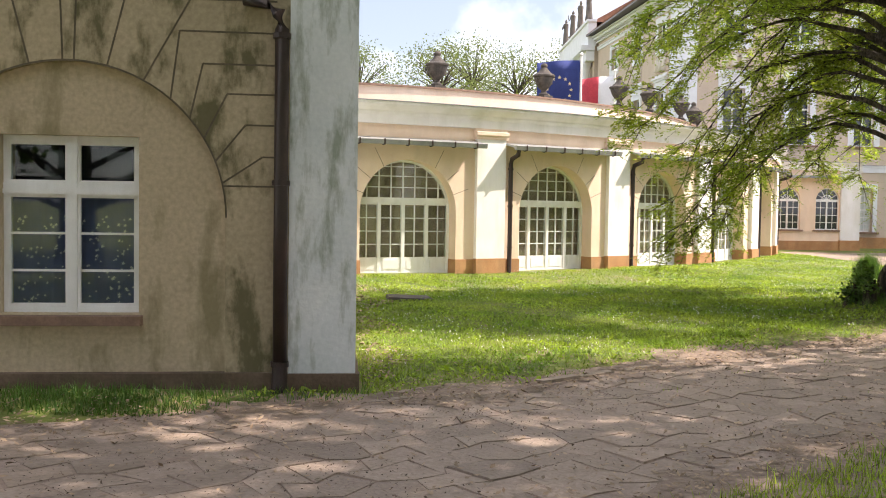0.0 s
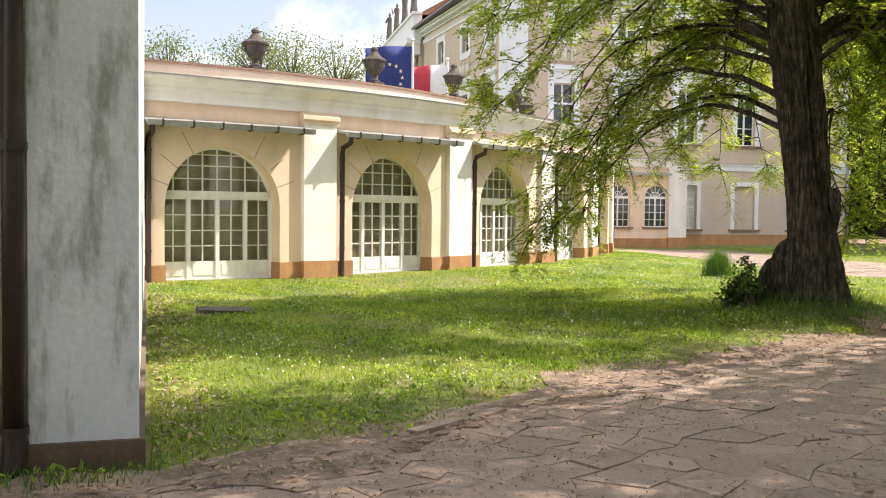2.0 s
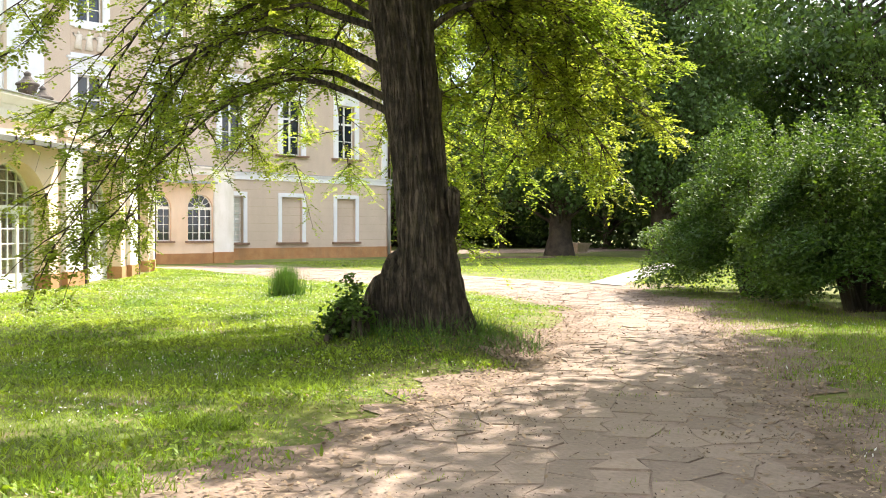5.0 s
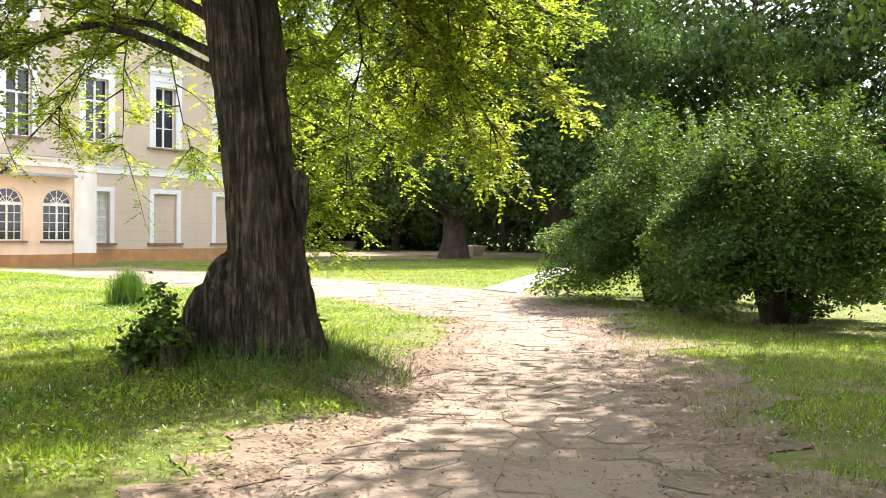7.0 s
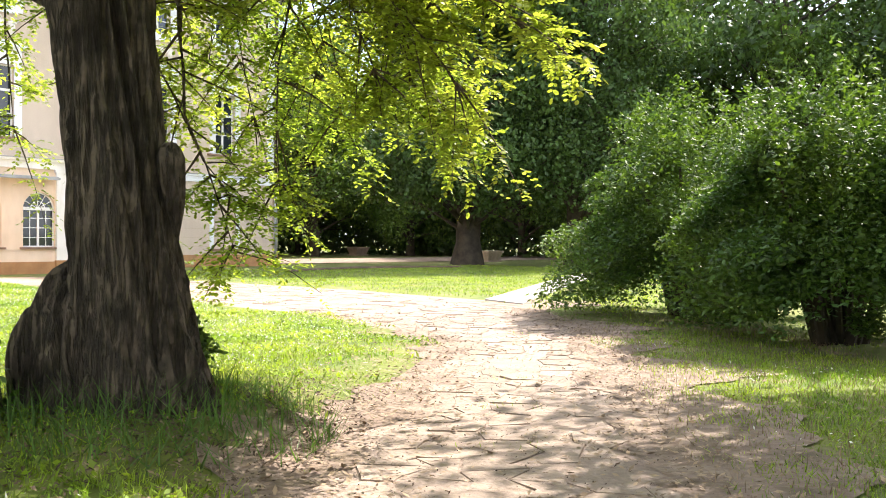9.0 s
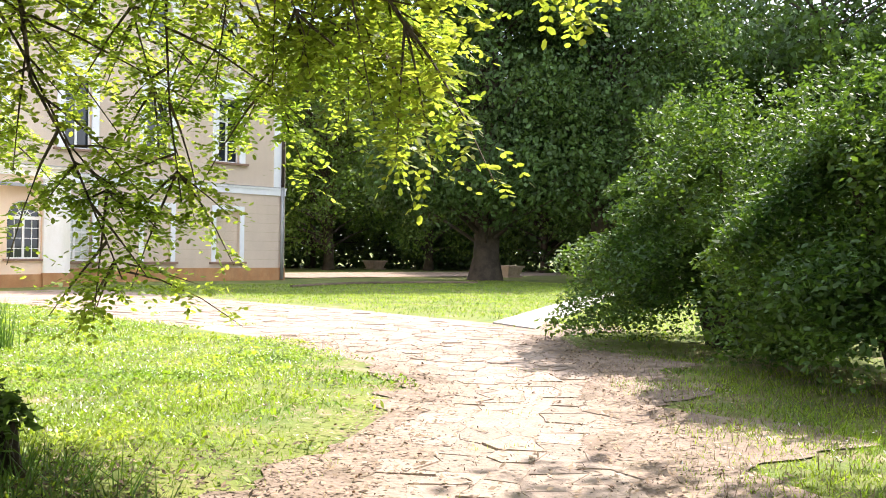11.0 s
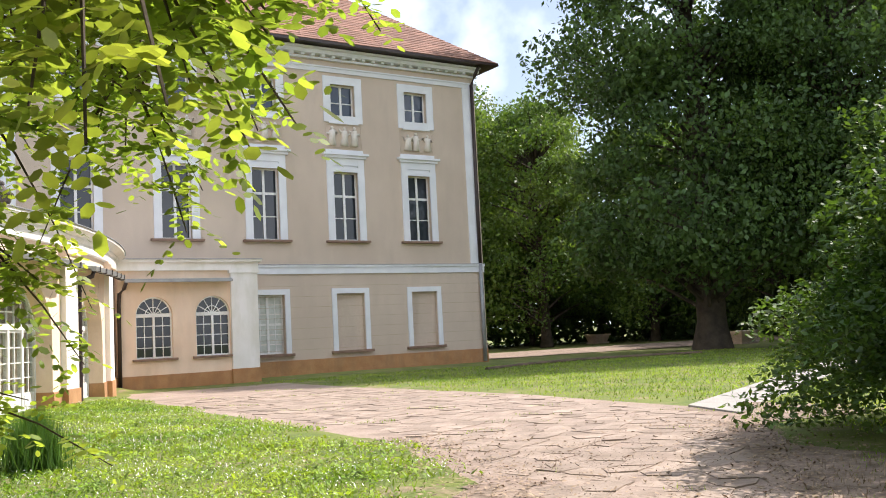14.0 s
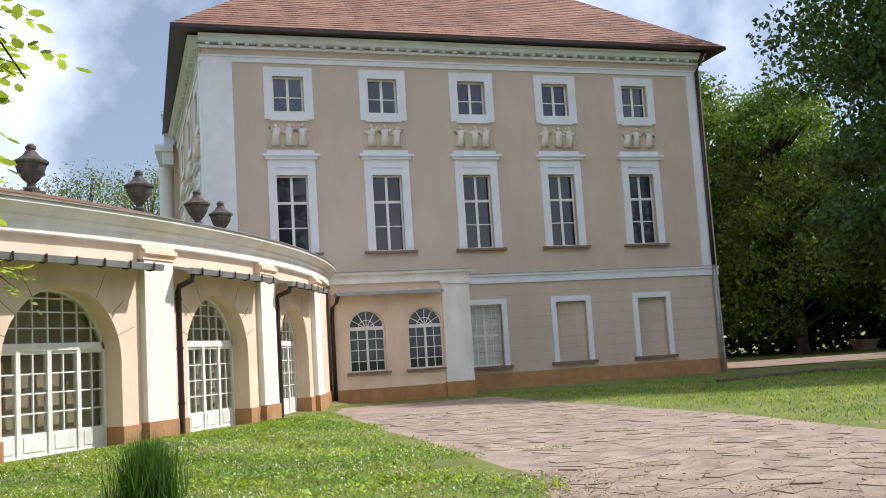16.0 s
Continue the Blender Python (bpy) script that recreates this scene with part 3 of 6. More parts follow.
def arcade_door():
    """A glazed door of four leaves with a fanlight; x across, y inward."""
    d = thing("door", Matrix(), "white painted glazed double door with arched fanlight", "door", "arcade doors", "structure")
    r = HALF
    f = Build()
    f.box(-r, r, -0.05, 0.06, 1.74, 1.86)
    for x in (-r + 0.04, -0.6, 0.0, 0.6, r - 0.04):
        f.box(x - 0.04, x + 0.04, -0.045, 0.055, 0.05, 1.745)
    f.box(-r, r, -0.044, 0.054, 0.05, 0.12)
    f.make("door_frame", M_PAINT, d)
    ring = arch_points(0, SPRING, r, 28)
    inner = arch_points(0, SPRING, r - 0.07, 28)
    a = Build()
    for (p, q), (s, t) in zip(zip(ring, ring[1:]), zip(inner, inner[1:])):
        a.prism([p, s, t, q], -0.05, 0.05)
    a.make("arch_frame", M_PAINT, d)
    for n in range(4):
        x0, x1 = -1.16 + 0.6 * n + (0.0 if n == 0 else 0.0), -0.64 + 0.6 * n
        x0, x1 = max(x0, -1.16), min(x1, 1.16)
        leaf = Build()
        leaf.box(x0, x1, -0.02, 0.03, 0.12, 0.46)
        leaf.box(x0 + 0.06, x1 - 0.06, -0.032, -0.018, 0.18, 0.41)
        leaf.box(x0, x1, -0.022, 0.028, 1.69, 1.75)
        xm = (x0 + x1) / 2
        leaf.box(xm - 0.011, xm + 0.011, -0.018, 0.022, 0.46, 1.69)
        for k in range(1, 4):
            z = 0.46 + 1.23 * k / 4
            leaf.box(x0, x1, -0.017, 0.021, z - 0.011, z + 0.011)
        lo = leaf.make("door_leaf", M_PAINT, d)
        for k in range(4):
            z0, z1 = 0.46 + 1.23 * k / 4 + 0.011, 0.46 + 1.23 * (k + 1) / 4 - 0.011
            for a0, a1 in ((x0, xm - 0.011), (xm + 0.011, x1)):
                g = Build()
                g.box(a0, a1, 0.0, 0.006, z0, z1)
                g.make("pane", M_CLEAR, lo)
    blind = Build()
    top = [(x, SPRING + clipped_height(x, r - 0.04)) for x in np.linspace(-1.14, 1.14, 24)]
    blind.prism([(-1.14, 0.14), (1.14, 0.14)] + top[::-1], 0.17, 0.18)
    blind.make("blind", M_TAN, d, "drawn tan cloth blind behind the panes")
    fan = Build()
    for x in np.arange(-0.9, 0.91, 0.3):
        h = SPRING + clipped_height(x, r - 0.06)
        fan.box(x - 0.012, x + 0.012, -0.02, 0.02, 1.86, h)
    for z in (2.10, 2.36, 2.58):
        w = clipped_height(z - SPRING, r - 0.06)
        fan.box(-w, w, -0.018, 0.022, z - 0.011, z + 0.011)
    fl = fan.make("fanlight", M_PAINT, d)
    xs = [-r + 0.07, -0.9, -0.6, -0.3, 0.0, 0.3, 0.6, 0.9, r - 0.07]
    for x0, x1 in zip(xs, xs[1:]):
        top = [(x0 + (x1 - x0) * j / 5, SPRING + clipped_height(x0 + (x1 - x0) * j / 5, r - 0.07)) for j in range(6)]
        g = Build()
        g.prism([(x0, 1.86), (x1, 1.86)] + top[::-1], 0.0, 0.006)
        g.make("pane", M_CLEAR, fl)
    return d


first_door = arcade_door()
first_door.matrix_basis = arc_frame(PHASE + BAY * 0.5, 0.42, 0.02)
for i in range(1, 6):
    copy_thing(first_door, arc_frame(PHASE + BAY * (i + 0.5), 0.42, 0.02))

# white court windows seen through the gallery
for th in COURT:
    w = thing("court_window", arc_frame(th, 4.4), "white glazed window to the court", "window", "court windows", "structure")
    b = Build()
    for x in (-0.55, 0, 0.55):
        b.box(x - 0.03, x + 0.03, -0.04, 0.04, 0.0, 2.9)
    for z in (0.05, 0.5, 0.95, 1.4, 1.85, 2.35, 2.85):
        b.box(-0.55, 0.55, -0.035, 0.035, z - 0.025, z + 0.025)
    b.make("window_frame", M_PAINT, w)

# shallow radiating joints beside each arch
def voussoirs():
    for i in range(6):
        c = PHASE + BAY * (i + 0.5)
        b = Build()
        for a in (20, 38, 58, 122, 142, 160):
            ca, sa = math.cos(radians(a)), math.sin(radians(a))
            p, q = (HALF * ca, SPRING + HALF * sa), (1.62 * ca, SPRING + min(1.75, 1.44 / max(sa, 0.01)) * sa if a in (58, 122) else SPRING + 1.62 * sa)
            n = (-sa * 0.006, ca * 0.006)
            pts = [(p[0] + n[0], p[1] + n[1]), (p[0] - n[0], p[1] - n[1]), (q[0] - n[0], q[1] - n[1]), (q[0] + n[0], q[1] + n[1])]
            b.poly([on_arc(c + x / R_WALL, z, -0.003) for x, z in pts])
        b.make("joint", M_SILL, gallery, "incised plaster joints")


voussoirs()


def urn():
    u = thing("stone_urn", Matrix(), "weathered dark stone urn with lid on the parapet", "urn", "parapet urns")
    b = Build()
    b.box(-0.24, 0.24, -0.24, 0.24, 0.0, 0.10)
    b.lathe([(0.19, 0.10), (0.19, 0.16), (0.11, 0.22), (0.10, 0.30), (0.14, 0.34), (0.22, 0.42), (0.32, 0.58), (0.37, 0.74), (0.37, 0.78)], 20)
    b.make("bowl", M_STONE, u, smooth=False)
    c = Build()
    c.lathe([(0.36, 0.78), (0.42, 0.80), (0.43, 0.85), (0.40, 0.88), (0.30, 0.93), (0.20, 1.02), (0.13, 1.12), (0.10, 1.15), (0.13, 1.19), (0.13, 1.25), (0.07, 1.31), (0.01, 1.33)], 20)
    c.make("lid", M_STONE, u)
    for s in (-1, 1):
        h = Build()
        h.tube([(s * 0.35, 0, 0.72), (s * 0.47, 0, 0.70), (s * 0.48, 0, 0.60), (s * 0.36, 0, 0.54), (s * 0.30, 0, 0.56)], 0.035, 6)
        h.make("ear", M_STONE, u)
    return u


first_urn = urn()
URN_ANGLES = [0.556, 0.746, 0.928, 1.03, 1.19, 1.33, 1.42]
for i, th in enumerate(URN_ANGLES):
    m = arc_frame(th, 4.4, 5.19) @ Matrix.Scale(0.84, 4)
    if i == 0:
        first_urn.matrix_basis = m
    else:
        copy_thing(first_urn, arc_frame(th, 4.4, 5.19))

# ---- palace ----
palace = thing("palace", Matrix(), "three-storey beige stucco palace with white window surrounds", "palace", kind="structure")
FACADE = Matrix.Translation((12.87, 44.89, 0.0)) @ Matrix.Rotation(radians(4.15), 4, "Z")
FLEN = 18.44
SIDE = Matrix.Translation((11.62, 58.0, 0.0)) @ Matrix.Rotation(math.atan2(-13.11, 1.25), 4, "Z")
SLEN = 13.17
BAYS = [2.75 + 3.2 * i for i in range(5)]
SIDE_BAYS = [3.3, 7.4, 11.0]


def put(ob, m, parent):
    ob.parent = parent
    ob.matrix_basis = m
    return ob


def sash(w, h, rows, name, curtain=None, mullion=True, bars=1):
    """A window with frame, glazing bars and panes, centred on x, from z = 0 up."""
    win = Build()
    t = 0.055
    win.box(-w / 2, -w / 2 + t, 0, 0.07, 0, h)
    win.box(w / 2 - t, w / 2, 0, 0.07, 0, h)
    win.box(-w / 2, w / 2, 0.002, 0.068, 0, t)
    win.box(-w / 2, w / 2, 0.002, 0.068, h - t, h)
    if mullion:
        win.box(-0.045, 0.045, -0.006, 0.06, 0, h)
    for z, thick in rows:
        win.box(-w / 2, w / 2, 0.004, 0.06, z - thick / 2, z + thick / 2)
    if bars > 1:
        for s in (-1, 1):
            for k in range(1, bars):
                x = s * (0.045 + (w / 2 - t - 0.045) * k / bars)
                win.box(x - 0.014, x + 0.014, 0.01, 0.05, 0, h)
    fr = win.make(name, M_PAINT)
    zs = [0] + [z for z, _ in rows] + [h]
    for a, b in zip(zs, zs[1:]):
        for x0, x1 in ((-w / 2 + t, -0.045), (0.045, w / 2 - t)):
            g = Build()
            g.box(x0, x1, 0.03, 0.036, a + 0.02, b - 0.02)
            g.make("pane", M_GLASS if curtain is None else curtain, fr)
    return fr


def surround(u, z0, z1, w, bw, proud, m, label="white moulded window surround"):
    b = Build()
    b.box(u - w / 2, u - w / 2 + bw, -proud, 0.0, z0, z1)
    b.box(u + w / 2 - bw, u + w / 2, -proud, 0.0, z0, z1)
    b.box(u - w / 2 + bw, u + w / 2 - bw, -proud + 0.003, 0.0, z1 - bw, z1)
    ob = b.make("window_surround", M_TRIM, palace, label)
    ob.matrix_basis = m
    return ob


def relief(u, m, seed):
    """A sunk plaster panel with raised plain shapes."""
    rr = random.Random(seed)
    b = Build()
    b.box(u - 0.76, u + 0.76, -0.02, 0.0, 8.34, 8.38)
    b.box(u - 0.76, u + 0.76, -0.02, 0.0, 9.20, 9.24)
    b.box(u - 0.76, u - 0.72, -0.02, 0.0, 8.38, 9.20)
    b.box(u + 0.72, u + 0.76, -0.02, 0.0, 8.38, 9.20)
    p = b.make("relief_panel", M_BEIGE, palace, "framed plaster relief panel with raised shapes")
    p.matrix_basis = m
    for k in range(3):
        c = u - 0.46 + 0.46 * k + rr.uniform(-0.05, 0.05)
        h = rr.uniform(0.62, 0.76)
        q = Build()
        q.tube([(c - 0.02, -0.02, 8.42), (c, -0.03, 8.42 + h * 0.45), (c + rr.uniform(-0.04, 0.04), -0.03, 8.42 + h * 0.78), (c, -0.03, 8.42 + h * 0.82)], [0.17, 0.12, 0.13, 0.05], 8)
        q.tube([(c, -0.03, 8.42 + h * 0.82), (c, -0.04, 8.42 + h * 0.9), (c, -0.03, 8.42 + h)], [0.045, 0.07, 0.03], 8)
        s = rr.choice((-1, 1))
        q.tube([(c, -0.03, 8.42 + h * 0.74), (c + s * 0.14, -0.03, 8.42 + h * 0.6), (c + s * 0.22, -0.03, 8.42 + h * rr.uniform(0.55, 0.85))], [0.06, 0.05, 0.035], 6)
        q.tube([(c, -0.03, 8.42 + h * 0.74), (c - s * 0.16, -0.03, 8.42 + h * 0.72), (c - s * 0.22, -0.03, 8.42 + h * rr.uniform(0.5, 0.95))], [0.06, 0.045, 0.03], 6)
        q.make("raised_shape", M_RELIEF, p, smooth=True)


def storey_windows(u, m, ground, seed):
    # upper floor
    surround(u, 9.35, 11.05, 1.62, 0.30, 0.05, m)
    b = Build()
    b.box(u - 0.81, u + 0.81, -0.047, 0.0, 9.30, 9.56)
    b.box(u - 0.62, u + 0.62, -0.07, 0.0, 9.24, 9.32)
    b.make("window_sill", M_TRIM, palace).matrix_basis = m
    w = sash(1.02, 1.2, [(0.52, 0.035)], "upper_window", M_GLASSBLUE)
    put(w, m @ Matrix.Translation((u, 0.16, 9.55)), palace)
    relief(u, m, seed)
    # main floor
    surround(u, 4.84, 7.94, 1.56, 0.27, 0.06, m)
    b = Build()
    b.box(u - 0.94, u + 0.94, -0.20, 0.0, 8.04, 8.12)
    b.box(u - 0.86, u + 0.86, -0.13, 0.0, 7.94, 8.04)
    b.box(u - 0.78, u + 0.78, -0.03, 0.0, 8.12, 8.27)
    b.make("window_hood", M_TRIM, palace, "white moulded hood").matrix_basis = m
    b = Build()
    b.box(u - 0.51, u + 0.51, -0.058, 0.0, 7.42, 7.6)
    b.box(u - 0.51, u + 0.51, -0.012, 0.0, 7.6, 7.76)
    b.make("window_head", M_TRIM, palace).matrix_basis = m
    b = Build()
    b.box(u - 0.90, u + 0.90, -0.16, 0.02, 4.76, 4.84)
    b.make("window_sill", M_SILL, palace, "weathered stone sill").matrix_basis = m
    w = sash(1.06, 2.58, [(0.85, 0.035), (1.68, 0.09)], "tall_window")
    put(w, m @ Matrix.Translation((u, 0.18, 4.85)), palace)
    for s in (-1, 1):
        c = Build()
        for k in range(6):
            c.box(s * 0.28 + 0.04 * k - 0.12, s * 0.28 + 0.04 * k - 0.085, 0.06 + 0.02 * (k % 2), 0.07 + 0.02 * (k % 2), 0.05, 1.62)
        ob = c.make("curtain", M_CURTAIN, w, "dark blue-grey net curtain")
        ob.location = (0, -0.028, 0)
    # ground floor
    if ground:
        surround(u, 0.80, 3.08, 1.54, 0.19, 0.06, m)
        b = Build()
        b.box(u - 0.86, u + 0.86, -0.14, 0.02, 0.70, 0.80)
        b.make("window_sill", M_SILL, palace, "weathered stone sill").matrix_basis = m
        if ground == "glazed":
            w = sash(1.16, 2.08, [(0.34, 0.025), (0.68, 0.025), (1.04, 0.08), (1.4, 0.025), (1.74, 0.025)], "ground_window", M_BLIND, bars=2)
            put(w, m @ Matrix.Translation((u, 0.2, 0.81)), palace)
        else:
            b = Build()
            b.box(u - 0.6, u + 0.6, 0.14, 0.3, 0.78, 2.95)
            b.make("blind_panel", M_BEIGE, palace, "blind window filled with beige stucco").matrix_basis = m


def palace_holes(bays, grounds):
    holes = []
    for u, g in zip(bays, grounds):
        holes += [(u - 0.51, u + 0.51, 9.55, 10.75), (u - 0.53, u + 0.53, 4.84, 7.44)]
        if g:
            holes.append((u - 0.58, u + 0.58, 0.80, 2.90))
    return holes


GROUNDS = ["", "", "glazed", "blind", "blind"]
wall = Build().panel(0, FLEN, -0.1, 11.9, palace_holes(BAYS, GROUNDS), 0.45).make("wall", M_BEIGE, palace, "beige stucco front wall")
wall.matrix_basis = FACADE
wall = Build().panel(0, SLEN, -0.1, 11.9, palace_holes(SIDE_BAYS, ["", "", ""]), 0.45).make("wall", M_BEIGE, palace, "beige stucco side wall")
wall.matrix_basis = SIDE
for i, (u, g) in enumerate(zip(BAYS, GROUNDS)):
    storey_windows(u, FACADE, g, 11 + i)
for i, u in enumerate(SIDE_BAYS):
    storey_windows(u, SIDE, "", 31 + i)
east = Build()
east.box(FLEN - 0.45, FLEN - 0.002, 0.45, 13.0, -0.1, 11.9)
east.box(-0.3, FLEN, 12.6, 13.0, -0.1, 11.9)
east.make("wall", M_BEIGE, palace).matrix_basis = FACADE
dark = Build()
dark.box(1.2, FLEN - 0.6, 1.6, 1.7, 0.0, 11.8)
dark.make("inner_wall", M_INNER, palace).matrix_basis = FACADE


def mouldings(m, length, left_pilaster=True, right_pilaster=False, string=True):
    b = Build()
    for z0, z1, d in ((11.18, 11.34, 0.05), (11.34, 11.40, 0.09), (11.62, 11.70, 0.12), (11.78, 11.92, 0.30), (11.92, 12.0, 0.42)):
        b.box(-0.1, length + 0.1, -d, 0.0, z0, z1)
    b.make("cornice", M_TRIM, palace, "white moulded eaves cornice").matrix_basis = m
    k = Build().box(-0.07, 0.07, -0.24, 0.0, 11.70, 11.78).make("modillion", M_TRIM, palace)
    k.matrix_basis = m @ Matrix.Translation((0.19, 0, 0))
    for i in range(1, int(length / 0.42)):
        o = new("modillion", k.data)
        o.parent, o.matrix_basis = palace, m @ Matrix.Translation((0.19 + 0.42 * i, 0, 0))
    if string:
        b = Build()
        b.box(0, length, -0.06, 0.0, 3.62, 3.86)
        b.box(0, length, -0.11, 0.0, 3.86, 3.94)
        b.make("string_course", M_TRIM, palace, "white string course").matrix_basis = m
        b = Build()
        b.box(0, length, -0.13, 0.0, 3.94, 3.965)
        b.make("string_flashing", M_ZINC, palace).matrix_basis = m
    p = Build()
    p.box(0, length, -0.05, 0.0, -0.1, 0.55)
    p.make("plinth", M_PLINTH, palace, "ochre painted plinth").matrix_basis = m
    if left_pilaster:
        b = Build()
        b.box(0.0, 0.95, -0.05, 0.0, 3.965, 11.18)
        b.make("corner_strip", M_TRIM, palace, "white corner strip").matrix_basis = m
    if right_pilaster:
        b = Build()
        b.box(length - 0.62, length - 0.1, -0.04, 0.0, 3.965, 11.18)
        b.make("corner_strip", M_TRIM, palace).matrix_basis = m
    g = Build()
    for i in range(7):
        g.box(0.3, length - 0.1, -0.003, 0.0, 0.9 + 0.38 * i, 0.912 + 0.38 * i)
    g.make("rustication_joint", M_OLDFIELD, palace).matrix_basis = m


mouldings(FACADE, FLEN, True, True)
mouldings(SIDE, SLEN, False, False)
b = Build()
b.box(SLEN - 0.95, SLEN, -0.05, 0.0, 3.965, 11.18)
b.make("corner_strip", M_TRIM, palace).matrix_basis = SIDE


def tiled_slope(corners, courses, parent, seed):
    """Overlapping courses of tile on a slope given by eave left, eave right, ridge right, ridge left."""
    rr = random.Random(seed)
    el, er, rt, lt = [Vector(c) for c in corners]
    up = ((lt + rt) / 2 - (el + er) / 2).normalized()
    nrm = (er - el).cross(up).normalized()
    b = Build()
    for i in range(courses):
        a0, a1 = i / courses, (i + 1) / courses + 0.004
        p0, p1, q0, q1 = el.lerp(lt, a0), er.lerp(rt, a0), el.lerp(lt, min(a1, 1)), er.lerp(rt, min(a1, 1))
        n = max(3, int((p1 - p0).length / 0.55))
        cuts = [0.0] + [(k + rr.uniform(-0.35, 0.35)) / n for k in range(1, n)] + [1.0]
        for c0, c1 in zip(cuts, cuts[1:]):
            o = nrm * (0.022 + rr.uniform(0, 0.012))
            A, B, C, D = p0.lerp(p1, c0), p0.lerp(p1, c1), q0.lerp(q1, c1), q0.lerp(q1, c0)
            b.poly([A + o, B + o, C + nrm * 0.01, D + nrm * 0.01])
            b.poly([A, B, B + o, A + o])
    return b.make("roof_slope", M_TILE, parent, "weathered red-brown plain tile roof")


def hip_roof(m, x0, x1, y0, y1, z, rise, seed):
    run = min(x1 - x0, y1 - y0) / 2 * 0.999
    if x1 - x0 > y1 - y0:
        a, c = (x0 + run, (y0 + y1) / 2), (x1 - run, (y0 + y1) / 2)
        sl = [((x0, y0), (x1, y0), c, a), ((x1, y0), (x1, y1), c, c), ((x1, y1), (x0, y1), a, c), ((x0, y1), (x0, y0), a, a)]
    else:
        a, c = ((x0 + x1) / 2, y0 + run), ((x0 + x1) / 2, y1 - run)
        sl = [((x0, y0), (x1, y0), a, a), ((x1, y0), (x1, y1), c, a), ((x1, y1), (x0, y1), c, c), ((x0, y1), (x0, y0), a, c)]
    for i, (p, q, r, s) in enumerate(sl):
        ob = tiled_slope([m @ Vector((*p, z)), m @ Vector((*q, z)), m @ Vector((*r, z + rise)), m @ Vector((*s, z + rise))], 42, palace, seed + i)
    e = Build()
    e.box(x0 - 0.02, x1 + 0.02, y0 - 0.02, y1 + 0.02, z - 0.10, z - 0.01)
    e.make("eaves_board", M_PIPE, palace, "dark eaves board").matrix_basis = m


hip_roof(FACADE, -0.95, FLEN + 0.75, -0.75, 13.6, 12.14, 5.6, 70)

# corner downpipe
b = Build()
b.tube([(FLEN - 0.05, -0.5, 12.0), (FLEN - 0.12, -0.3, 11.7), (FLEN - 0.22, -0.15, 11.3), (FLEN - 0.22, -0.12, 6), (FLEN - 0.22, -0.12, 3.98)], 0.07, 10)
b.make("downpipe", M_PIPE, palace, "dark downpipe", smooth=True).matrix_basis = FACADE
b = Build()
b.tube([(FLEN - 0.22, -0.12, 3.96), (FLEN - 0.22, -0.12, 0.05)], 0.075, 10)
b.make("downpipe", M_ZINC, palace, "grey lower downpipe", smooth=True).matrix_basis = FACADE

# porch with two arched windows
PORCH = Matrix.Translation((16.42, 42.9, 0.0)) @ Matrix.Rotation(radians(4.15), 4, "Z")


